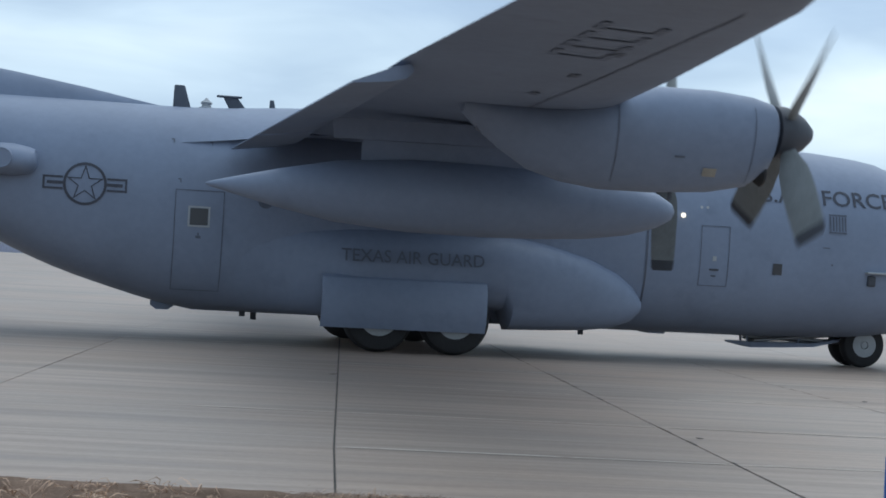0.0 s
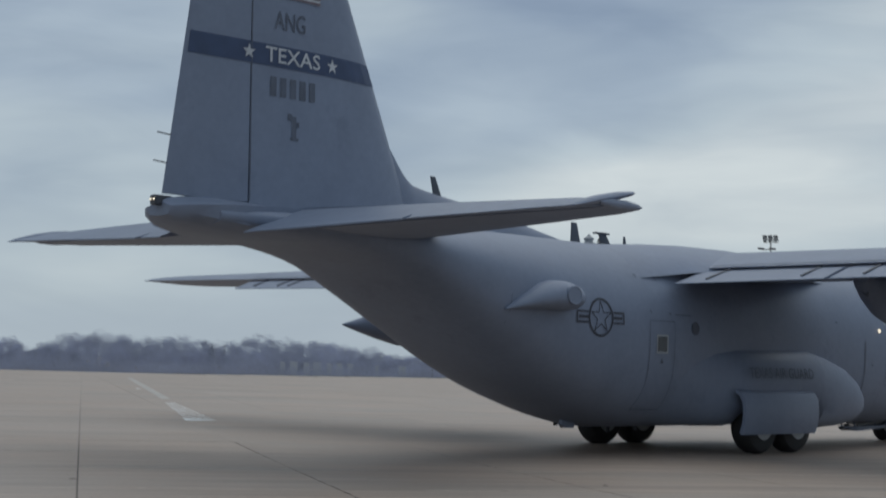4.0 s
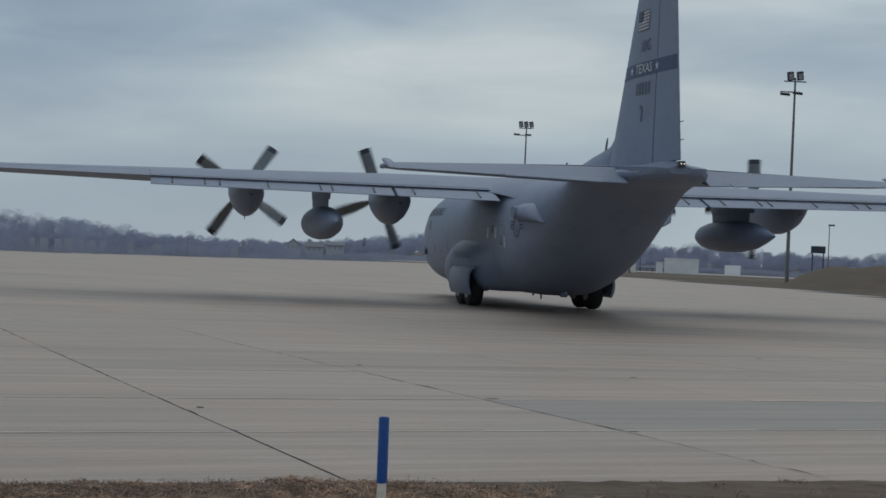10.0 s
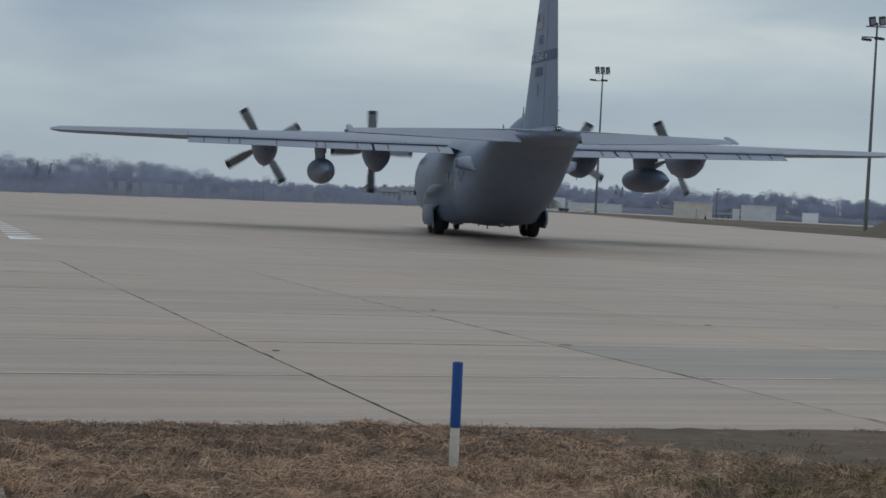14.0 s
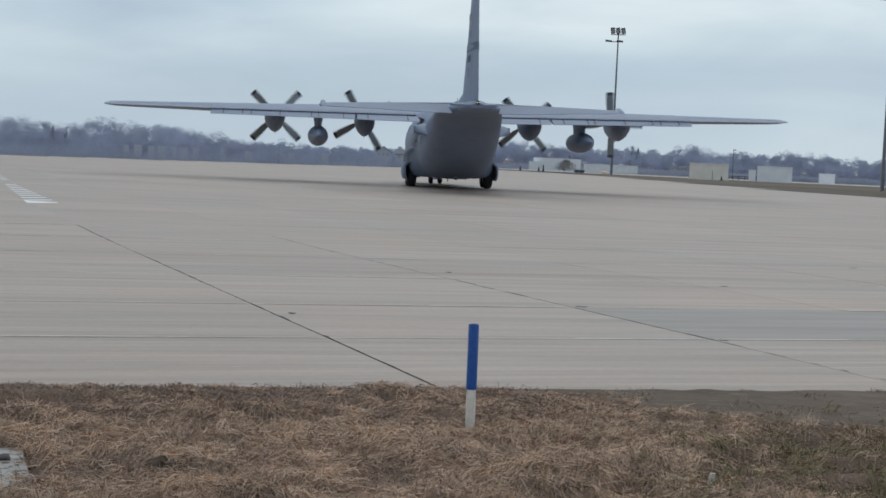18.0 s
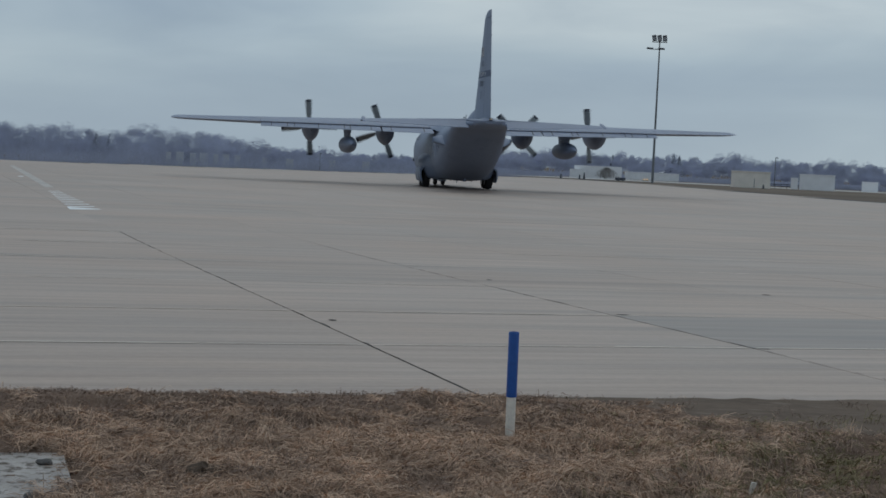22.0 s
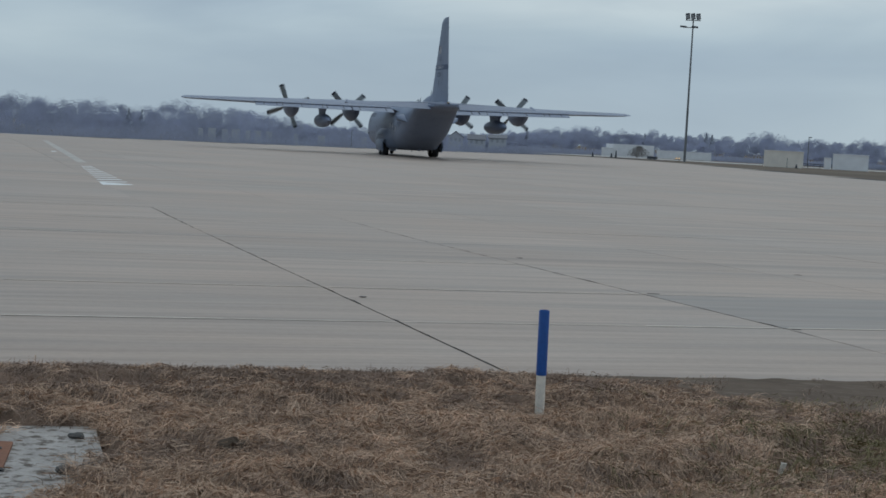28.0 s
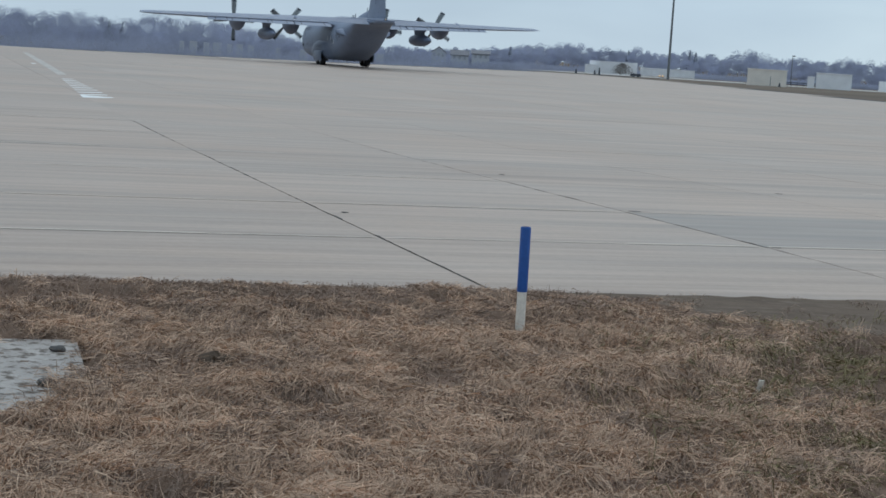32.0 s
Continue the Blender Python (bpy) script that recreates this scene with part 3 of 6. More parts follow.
        part("pylon", bm, GREY, tank, smooth=True)
        # gear housing
        rings = []
        for x, out, lo, hi in ((4.66, 2.14, 0.98, 1.30), (4.5, 2.24, 0.80, 1.56), (4.15, 2.36, 0.66, 1.84), (3.5, 2.50, 0.58, 2.12), (2.6, 2.60, 0.54, 2.34), (1.9, 2.63, 0.52, 2.46), (1.75, 2.63, 0.9, 2.47), (-1.3, 2.60, 0.9, 2.42), (-1.6, 2.50, 0.62, 2.42), (-2.0, 2.40, 0.62, 2.42), (-2.5, 2.27, 0.63, 2.42), (-3.0, 2.20, 0.64, 2.42), (-3.6, 2.15, 0.66, 2.42), (-4.2, 2.12, 0.68, 2.42)):
            ring = []
            for k in range(17):
                a = -math.pi / 2 + math.pi * k / 16
                c, s = math.cos(a), math.sin(a)
                pz = (lo + hi) / 2 + (hi - lo) / 2 * math.copysign(abs(s) ** 0.85, s)
                py, fade = 1.6 + (out - 1.6) * abs(c) ** 0.62, min(1.0, max(0.0, (-1.5 - x) / 2.7))
                fade = fade * fade * (3 - 2 * fade)
                ring.append((x, side * (py + fade * (body_half(x, pz) - 0.03 - py)), pz))
            rings.append(ring)
        bm = bmesh.new()
        loft(bm, rings)
        part("gear_housing", bm, GREY, plane, smooth=True)
        # hanging outer gear door
        rings = []
        for x in (1.33, 1.27, -0.3, -1.86, -1.92):
            d = 0.03 if x > 1.3 or x < -1.9 else 0.0
            outer = [(2.52, 1.48), (2.67, 1.42), (2.77, 1.25), (2.79, 0.9), (2.76, 0.65), (2.68, 0.46)]
            inner = [(2.63, 0.5), (2.69, 0.68), (2.72, 0.9), (2.70, 1.2), (2.62, 1.34), (2.52, 1.4)]
            rings.append([(x, side * (y - d), z) for y, z in outer + inner])
        bm = bmesh.new()
        loft(bm, rings)
        part("gear_door", bm, GREY, plane, "open main gear door panel", True)
        for x in (0.76, -0.76):
            rolling.append((make_wheel("main_wheel", (x, side * 2.26, 0.70), 0.71, 0.54, plane, "pale grey wheel hub"), 0.71))
            bm = bmesh.new()
            tube(bm, (x, side * 2.26, 0.7), (x, side * 1.85, 0.95), 0.10)
            tube(bm, (x, side * 1.85, 0.7), (x, side * 1.85, 1.9), 0.12)
            part("gear_strut", bm, STEEL, plane, "steel gear strut", True)
        rolling.append((make_wheel("nose_wheel", (10.37, side * 0.30, 0.5), 0.5, 0.30, plane, "white nose wheel hub"), 0.5))
        # tailplane, with the elevator drooping behind it
        bm = bmesh.new()
        loft(bm, [[(x, y * side, z) for x, y, z in stab_ring(y, l, tr, lf, th, hg)] for y, l, tr, lf, th, hg in ((0.0, -10.6, -15.75, 4.42, 0.11, -13.95), (1.2, -10.9, -15.7, 4.42, 0.11, -13.97), (4.5, -11.75, -15.0, 4.41, 0.11, -13.85), (7.2, -12.55, -14.7, 4.39, 0.10, -13.78), (7.6, -12.75, -14.6, 4.38, 0.08, -13.76), (7.78, -13.0, -14.5, 4.37, 0.05, -13.74))])
        tp = part("tailplane", bm, GREY, plane, smooth=True)
        bm = bmesh.new()
        rings = []
        for y, hx, hz, ex, ez, th in ((1.2, -13.99, 4.44, -15.42, 4.06, 0.150), (4.3, -13.88, 4.43, -14.98, 4.17, 0.120), (7.2, -13.80, 4.40, -14.56, 4.27, 0.085), (7.68, -13.78, 4.39, -14.48, 4.28, 0.07)):
            ring = []
            for q, t in ((0.012, 0.7), (0.06, 1.0), (0.4, 0.72), (0.75, 0.36), (1.0, 0.06), (1.0, -0.06), (0.75, -0.3), (0.4, -0.6), (0.06, -0.9), (0.012, -0.7)):
                ring.append((hx + (ex - hx) * q, side * y, hz + (ez - hz) * q + t * th))
            rings.append(ring)
        loft(bm, rings)
        ev = part("elevator", bm, GREY, plane, "elevator drooping behind the tailplane", True)
        bm = bmesh.new()
        rings = []
        for y, hx, hz, ex, ez in ((1.9, -15.02, 4.185, -15.44, 4.065), (4.6, -14.78, 4.235, -15.02, 4.165)):
            rings.append([(hx, side * y, hz + 0.026), (ex, side * y, ez + 0.012), (ex, side * y, ez - 0.012), (hx, side * y, hz - 0.026)])
        loft(bm, rings)
        part("trim_tab", bm, GREY, ev)
        bm = bmesh.new()
        loft(bm, [[(x, side * (7.66 + w * math.cos(2 * math.pi * k / 12)), z + h * math.sin(2 * math.pi * k / 12)) for k in range(12)] for x, z, w, h in ((-12.98, 4.59, 0.05, 0.012), (-13.08, 4.58, 0.10, 0.04), (-13.4, 4.52, 0.13, 0.065), (-13.9, 4.42, 0.14, 0.07), (-14.3, 4.33, 0.13, 0.045), (-14.50, 4.28, 0.08, 0.012))])
        part("balance_horn", bm, GREY, ev, "raised balance horn at the elevator tip", True)
        bm = bmesh.new()
        loft(bm, [[(x, side * (7.76 + w * math.cos(2 * math.pi * k / 10)), z + h * math.sin(2 * math.pi * k / 10)) for k in range(10)] for x, z, w, h in ((-12.88, 4.37, 0.012, 0.012), (-13.0, 4.37, 0.05, 0.05), (-13.3, 4.37, 0.09, 0.08), (-13.7, 4.37, 0.09, 0.07), (-13.95, 4.38, 0.03, 0.03))])
        part("tip_fairing", bm, GREY, tp, smooth=True)
        decal("seam", [bar(side * 1.3, side * 7.5, -0.012, 0.012)], lambda s, t: (-13.985 + t + 0.2 * (abs(s) - 1.2) / 6.3, s, 4.60 - 0.022 * (abs(s) - 1.2)), SEAM, tp, cut=1.0)
        # bulged sensor fairing on the rear body, flat beneath, sharp behind
        rings = []
        for x, out, lo, hi in ((-7.40, 0.16, 3.22, 3.44), (-7.45, 0.34, 3.12, 3.54), (-7.58, 0.48, 3.05, 3.58), (-7.85, 0.55, 3.02, 3.63), (-8.1, 0.56, 3.02, 3.63), (-8.45, 0.50, 3.03, 3.55), (-8.78, 0.36, 3.02, 3.38), (-9.06, 0.20, 3.00, 3.22), (-9.34, 0.02, 2.98, 3.02)):
            y0 = body_half(x, 3.2) - 0.12
            ring = [(x, side * y0, lo)]
            for k in range(15):
                a = -math.pi / 2 * 0.72 + math.pi * (0.5 + 0.36) * k / 14
                ring.append((x, side * (y0 + (out + 0.12) * abs(math.cos(a)) ** 0.75), lo + (hi - lo) * (0.42 + 0.58 * math.sin(a) if math.sin(a) > 0 else 0.42 + 0.46 * math.sin(a))))
            ring.append((x, side * y0, hi))
            rings.append(ring)
        bm = bmesh.new()
        loft(bm, rings)
        pod = part("sensor_fairing", bm, GREY, plane, "teardrop sensor fairing", True)
        bm = bmesh.new()
        lathe(bm, [(-0.3, 0.195), (0.02, 0.195), (0.038, 0.18), (0.034, 0.165), (0.028, 0.16), (0.03, 0.01)], "X", 24)
        bmesh.ops.transform(bm, matrix=pose(-8.02, side * (body_half(-8.02, 3.3) + 0.56), 3.32) @ Matrix.Rotation(radians(side * 98), 4, "Z"), verts=bm.verts)
        part("sensor_window", bm, GREY, pod, "round flat sensor window", True)
    # nose gear
    bm = bmesh.new()
    tube(bm, (10.37, 0, 0.5), (10.42, 0, 1.1), 0.09)
    tube(bm, (10.37, -0.3, 0.5), (10.37, 0.3, 0.5), 0.07)
    part("nose_strut", bm, STEEL, plane, "steel nose gear strut", True)
    bm = bmesh.new()
    tube(bm, (10.32, 0.0, 0.52), (7.7, 0.0, 0.55), 0.05)
    tube(bm, (10.0, 0.2, 0.70), (7.9, 0.2, 0.48), 0.035)
    tube(bm, (10.0, -0.2, 0.70), (7.9, -0.2, 0.48), 0.035)
    tube(bm, (8.3, 0.0, 0.52), (8.3, 0.0, 0.85), 0.06)
    part("drag_brace", bm, STEEL, plane, "nose gear drag brace", True)
    bm = bmesh.new()
    loft(bm, [[(x, -w, lo), (x, w, lo), (x, w, hi), (x, -w, hi)] for x, w, lo, hi in ((7.33, 0.08, 0.42, 0.46), (7.8, 0.27, 0.33, 0.45), (8.5, 0.30, 0.36, 0.46), (9.26, 0.28, 0.40, 0.48), (10.02, 0.2, 0.57, 0.61))])
    for y in (-0.2, 0.2):
        tube(bm, (7.75, y, 0.42), (7.7, y, 0.72), 0.025)
        tube(bm, (8.9, y, 0.44), (9.0, y, 0.72), 0.025)
    part("nose_gear_door", bm, GREY, plane)
    # fin, rudder, tip cap and dorsal fillet
    def fin_ring(z, q0, q1, squeeze=1.0, back=0.0):
        lead, trail, thick = fin_at(z)
        lead -= back
        c = lead - trail
        rows = []
        for k in range(13):
            q = q0 + (q1 - q0) * (0.5 * (1 - math.cos(math.pi * k / 12)) if q0 == 0 else k / 12)
            t = 5 * (0.2969 * math.sqrt(q) - 0.126 * q - 0.3516 * q * q + 0.2843 * q**3 - 0.1015 * q**4) + 0.003 * q
            rows.append((lead - c * q, t * thick * squeeze * c))
        return [(px, t, z) for px, t in rows] + [(px, -t, z) for px, t in rows[::-1]]
    hinge = lambda z: (fin_at(z)[0] + 14.50) / (fin_at(z)[0] - fin_at(z)[1])
    bm = bmesh.new()
    loft(bm, [fin_ring(z, 0, hinge(z)) for z in (4.5, 5.5, 7.0, 8.5, 10.0, 11.0)])
    bmesh.ops.remove_doubles(bm, verts=bm.verts, dist=0.0005)
    fin = part("fin", bm, GREY, plane, smooth=True)
    bm = bmesh.new()
    loft(bm, [fin_ring(z, hinge(z) + 0.004, 1.0) for z in (4.72, 5.5, 7.0, 8.5, 10.0, 10.98)])
    part("rudder", bm, GREY, plane, "rudder along the fin's rear edge", True)
    bm = bmesh.new()
    loft(bm, [fin_ring(z, 0, 1.0, sq, back) for z, sq, back in ((11.005, 1.0, 0), (11.2, 0.92, 0.12), (11.36, 0.7, 0.4), (11.46, 0.4, 0.75))])
    bmesh.ops.remove_doubles(bm, verts=bm.verts, dist=0.0005)
    part("fin_cap", bm, GREY, plane, smooth=True)
    bm = bmesh.new()
    rings = []
    for x, hi, w in ((-5.1, 4.70, 0.05), (-5.9, 4.84, 0.16), (-6.6, 4.97, 0.26), (-8.1, 5.20, 0.36), (-9.0, 5.315, 0.36), (-9.6, 5.39, 0.33), (-10.05, 5.475, 0.28), (-10.2, 5.57, 0.25), (-10.35, 5.70, 0.20), (-10.52, 5.90, 0.15), (-10.70, 6.12, 0.11), (-10.95, 6.35, 0.09), (-11.4, 6.4, 0.09)):
        rings.append([(x, -w, 4.5), (x, -w * 0.8, 4.5 + (hi - 4.5) * 0.5), (x, -w * 0.35, 4.5 + (hi - 4.5) * 0.9), (x, 0, hi), (x, w * 0.35, 4.5 + (hi - 4.5) * 0.9), (x, w * 0.8, 4.5 + (hi - 4.5) * 0.5), (x, w, 4.5)])
    loft(bm, rings)
    part("dorsal_fillet", bm, GREY, plane, smooth=True)
    bm = bmesh.new()
    rings = []
    for x, w, lo, side_top, top in ((-13.7, 1.22, 4.02, 4.58, 4.66), (-14.6, 1.18, 4.06, 4.57, 4.70), (-15.3, 1.14, 4.10, 4.54, 4.72), (-15.8, 0.95, 4.18, 4.52, 4.70), (-16.15, 0.66, 4.26, 4.50, 4.66), (-16.34, 0.36, 4.34, 4.48, 4.60)):
        rings.append([(x, -w, side_top), (x, -w * 0.97, lo + 0.10), (x, -w * 0.7, lo), (x, 0, lo - 0.02), (x, w * 0.7, lo), (x, w * 0.97, lo + 0.10), (x, w, side_top), (x, w * 0.45, side_top + (top - side_top) * 0.45), (x, w * 0.2, top), (x, -w * 0.2, top), (x, -w * 0.45, side_top + (top - side_top) * 0.45)])
    loft(bm, rings)
    cone = part("tail_cone", bm, GREY, plane, smooth=True)
    bm = bmesh.new()
    box(bm, -16.48, -16.1, -0.09, 0.09, 4.50, 4.68, 0.03)
    part("tail_lamp_housing", bm, GREY_DARK, cone)
    for y in (-0.045, 0.045):
        bm = bmesh.new()
        lathe(bm, [(-16.50, 0.014), (-16.47, 0.02), (-16.44, 0.02)], "X", 10, (0, y, 4.60))
        part("tail_lamp", bm, LAMP_GLOW, cone, "lit tail lamp", True)
    # tail band, letters, flag
    for onto, s in ((fin_right, 1), (fin_left, -1)):
        def lay(shape, cx, cz, s=s):
            return [(s * cx + p[0], cz + p[1]) for p in shape[0]], shape[1]
        z0, z1 = 7.28, 7.68
        l0, l1, t0, t1 = fin_at(z0)[0] - 0.07, fin_at(z1)[0] - 0.07, fin_at(z0)[1] + 0.08, fin_at(z1)[1] + 0.08
        decal("tail_band", [([(s * t0, z0), (s * l0, z0), (s * l1, z1), (s * t1, z1)], [(0, 1, 2, 3)])], onto, BAND_BLUE, fin, "dark blue tail band", cut=0.4)
        lift = lambda a, b, onto=onto, s=s: tuple(Vector(onto(a, b)) + Vector((0, -0.012 * s, 0)))
        pts, faces = letters("TEXAS", 0.29)
        wide = 1.30 / (max(p.x for p in pts) - min(p.x for p in pts))
        decal("tail_lettering", [lay(([(p.x * wide, p.y) for p in pts], faces), -13.55, 7.48)], lift, MARK_WHITE, fin, "white letters TEXAS")
        for dx in (-1.0, 0.98):
            decal("tail_star", [lay(moved(star_shape(0.15), dx, 0), -13.57, 7.48)], lift, MARK_WHITE, fin)
        pts, faces = letters("ANG", 0.36)
        wide = 0.73 / (max(p.x for p in pts) - min(p.x for p in pts))
        decal("unit_lettering", [lay(([(p.x * wide, p.y) for p in pts], faces), -13.62, 8.14)], onto, FAINT, fin, "grey letters ANG")
        for k in range(5):
            decal("grey_bar", [lay(bar(-0.07, 0.07, -0.18, 0.18), -13.545 + s * (-0.46 + 0.23 * k), 6.91)], onto, FAINT, fin)
        decal("emblem", [lay(sh, -13.52, 6.2) for sh in (bar(-0.04, 0.06, -0.2, 0.2), bar(-0.14, -0.04, 0.12, 0.24), bar(0.08, 0.13, 0.0, 0.1), bar(-0.08, 0.12, -0.25, -0.2))], onto, FAINT, fin)
        flag = decal("flag", [lay(bar(-0.46, 0.46, -0.30, 0.30), -13.36, 8.9)], onto, MARK_WHITE, fin, "national flag on the tail", cut=0.3)
        for k in range(7):
            decal("stripe", [lay(bar(-0.46, 0.46, 0.253 - 0.092 * k, 0.30 - 0.092 * k), -13.36, 8.9)], lift, FLAG_RED, flag)
        lift2 = lambda a, b, onto=onto, s=s: tuple(Vector(onto(a, b)) + Vector((0, -0.02 * s, 0)))
        decal("canton", [lay(bar(0.09, 0.46, -0.01, 0.30) if s > 0 else bar(-0.46, -0.09, -0.01, 0.30), -13.36, 8.9)], lift2, FLAG_BLUE, flag)
        decal("rudder_seam", [([(s * -14.50, 4.75), (s * -14.48, 4.75), (s * -14.50, 11.0), (s * -14.52, 11.0)], [(0, 1, 2, 3)])], onto, SEAM, fin, cut=0.5)
    for z in (5.25, 5.75, 9.8, 10.6):
        bm = bmesh.new()
        x = fin_at(z)[1]
        tube(bm, (x + 0.1, 0, z), (x - 0.28, 0, z + 0.03), 0.012, n=6)
        part("static_wick", bm, GREY_DARK, fin)
    # side doors, windows, lettering
    for onto, s in ((on_right, 1), (on_left, -1)):
        def lay(shape, cx, cz, s=s):
            return [(s * cx + p[0], cz + p[1]) for p in shape[0]], shape[1]
        star = [ring_shape(0.41, 0.05), star_line(0.37, 0.065)]
        for a in (1, -1):
            star += [bar(*sorted((a * 0.41, a * 0.79)), 0.09, 0.13), bar(*sorted((a * 0.41, a * 0.79)), -0.13, -0.09), bar(*sorted((a * 0.75, a * 0.79)), -0.09, 0.09), bar(*sorted((a * 0.41, a * 0.71)), -0.03, 0.03)]
        mark = decal("national_star", [lay(star[0], -6.50, 2.94)], onto, GREY_LINE, plane, "dark grey star-and-bars roundel", cut=0.25)
        decal("star", [lay(star[1], -6.50, 2.94)], onto, GREY_LINE, mark, cut=0.25)
        for k in (2, 6):
            decal("bar_outline", [lay(q, -6.50, 2.94) for q in star[k:k + 3]], onto, GREY_LINE, mark, cut=0.25)
            decal("bar_stripe", [lay(star[k + 3], -6.50, 2.94)], onto, GREY_LINE, mark, cut=0.25)
        if s < 0:
            # the sky's glint on these panes is painted on in white
            for x, z in ((-2.34, 2.69), (-3.54, 2.69), (-4.9, 2.37)):
                decal("bright_window", [lay(bar(-0.13, 0.13, -0.19, 0.19), x, z)], onto, MARK_WHITE, plane, "small window with its sky reflection painted white")
        d = decal("side_door", [lay(q, -4.32, 2.1) for q in outline(-0.47, 0.47, -1.1, 0.85, 0.014)], onto, SEAM, plane, "outlined paratroop door", cut=0.3)
        decal("door_window", [lay(bar(-0.17, 0.17, 0.18, 0.50), -4.32, 2.1)], onto, GLASS, d)
        decal("window_frame", [lay(q, -4.32, 2.1) for q in outline(-0.21, 0.21, 0.14, 0.54, 0.032)], onto, LIGHT_GREY, d, "pale window frame")
        decal("door_handle", [lay(bar(-0.05, 0.05, -0.08, -0.03), -4.32, 2.1), lay(bar(-0.015, 0.015, -0.03, 0.03), -4.32, 2.1)], onto, SEAM, d)
        for x, z in ((-4.88, 3.92), (-4.14, 3.90), (-4.72, 3.14), (-4.0, 3.12)):
            decal("rail_fitting", [lay(bar(-0.035, 0.03, 0.0, 0.022), x, z), lay(bar(0.01, 0.03, -0.06, 0.0), x, z)], onto, SEAM, plane)
        decal("crew_hatch", [lay(q, 6.17, 2.25) for q in outline(-0.31, 0.31, -0.62, 0.62, 0.014)], onto, SEAM, plane, cut=0.3)
        hatch = [bar(-0.10, 0.10, -0.30, -0.26), bar(-0.05, 0.05, -0.42, -0.395), bar(-0.04, 0.04, -0.10, 0.0)]
        decal("hatch_handle", [lay(hatch[0], 6.17, 2.25)], onto, GREY_DARK, plane)
        decal("hatch_handle", [lay(hatch[1], 6.17, 2.25)], onto, GREY_DARK, plane)
        decal("hatch_placard", [lay(hatch[2], 6.17, 2.25)], onto, LIGHT_GREY, plane)
        for x, z, w, h in ((5.1, 2.15, 0.03, 0.03), (8.6, 2.55, 0.08, 0.012), (8.75, 2.2, 0.02, 0.02), (3.3, 3.2, 0.05, 0.02), (-3.5, 3.1, 0.30, 0.008)):
            decal("service_panel", [lay(bar(-w, w, -h, h), x, z)], onto, SEAM, plane)
        disc = ([(0.12 * math.cos(math.pi * k / 9), 0.12 * math.sin(math.pi * k / 9)) for k in range(18)], [tuple(range(18))])
        port = decal("port_rim", [lay(ring_shape(0.15, 0.03), -3.05, 2.82)], onto, SEAM, plane)
        decal("port_glass", [lay(disc, -3.05, 2.82)], onto, SEAM, port)
        grille = decal("side_grille", [lay(bar(-0.20, 0.20, 0.165, 0.20), 8.85, 3.06), lay(bar(-0.20, 0.20, -0.20, -0.165), 8.85, 3.06)], onto, SEAM, plane, "small dark slatted grille")
        for k in range(6):
            decal("grille_slat", [lay(bar(-0.018, 0.018, -0.15, 0.15), 8.85 - 0.17 + 0.068 * k, 3.06)], onto, SEAM, grille)
        for x, z, w in ((7.55, 2.05, 0.1),):
            decal("side_window", [lay(bar(-w, w, -w * 1.15, w * 1.15), x, z)], onto, GLASS, plane)
        pts, faces = letters("U.S.AIR FORCE", 0.33)
        wide = 3.43 / (max(p.x for p in pts) - min(p.x for p in pts))
        decal("body_lettering", [lay(([(p.x * wide, p.y) for p in pts], faces), 8.43, 3.58)], onto, GREY_LINE, plane, "dark grey letters U.S. AIR FORCE")
        for x, z0, z1, w in ((4.72, 1.2, 2.75, 0.02), (-9.2, 2.7, 3.3, 0.006)):
            decal("body_seam", [lay(bar(-w, w, z0, z1), x, 0)], onto, SEAM, plane, cut=0.3)
        for k in range(2):
            decal("eyebrow_window", [lay(([(-0.3, -0.17), (0.28, -0.2), (0.2, 0.2), (-0.32, 0.2)], [(0, 1, 2, 3)]), 10.45 + 0.66 * k, 3.58 - 0.12 * k)], onto, GLASS, plane, cut=0.2)
        decal("cockpit_window", [lay(([(-0.3, -0.2), (0.25, -0.22), (0.1, 0.2), (-0.32, 0.2)], [(0, 1, 2, 3)]), 11.3, 2.98)], onto, GLASS, plane, cut=0.2)
        for k in range(3):
            decal("grey_bar", [lay(bar(-0.05, 0.05, -0.07, 0.07), 10.55 + 0.15 * k, 2.66)], onto, FAINT, plane)

        def on_house(a, b, s=s):
            return (s * a, -s * (2.665 - 0.25 * max(0, b - 1.7) ** 1.5), b)
        pts, faces = letters("TEXAS AIR GUARD", 0.25)
        wide = 2.83 / (max(p.x for p in pts) - min(p.x for p in pts))
        decal("housing_lettering", [lay(([(p.x * wide, p.y) for p in pts], faces), -0.16, 1.86)], on_house, FAINT, plane, "dark grey letters TEXAS AIR GUARD")
        bm = bmesh.new()
        box(bm, 9.52, 10.2, -s * 2.08 - 0.14, -s * 2.08 + 0.14, 2.06, 2.10, 0.012)
        plate = part("nose_sensor", bm, LIGHT_GREY, plane, "pale shelf over a dark sensor port")
        bm = bmesh.new()
        box(bm, 9.58, 9.76, -s * 2.06 - 0.06, -s * 2.06 + 0.10, 1.80, 2.02, 0.03)
        part("sensor_port", bm, GREY_DARK, plate)
    bm = bmesh.new()
    lathe(bm, [(0.0, 0.05), (0.03, 0.045), (0.035, 0.01)], "Y", 10, (5.45, -2.17, 3.05))
    part("side_lamp", bm, LAMP_GLOW, plane, "lit side lamp", True)
    for x in (5.86, 5.99):
        bm = bmesh.new()
        lathe(bm, [(0.0, 0.03), (0.02, 0.027), (0.025, 0.01)], "Y", 10, (x, -body_half(x, 3.24) - 0.01, 3.24))
        part("marker_lamp", bm, MARK_WHITE, plane, smooth=True)
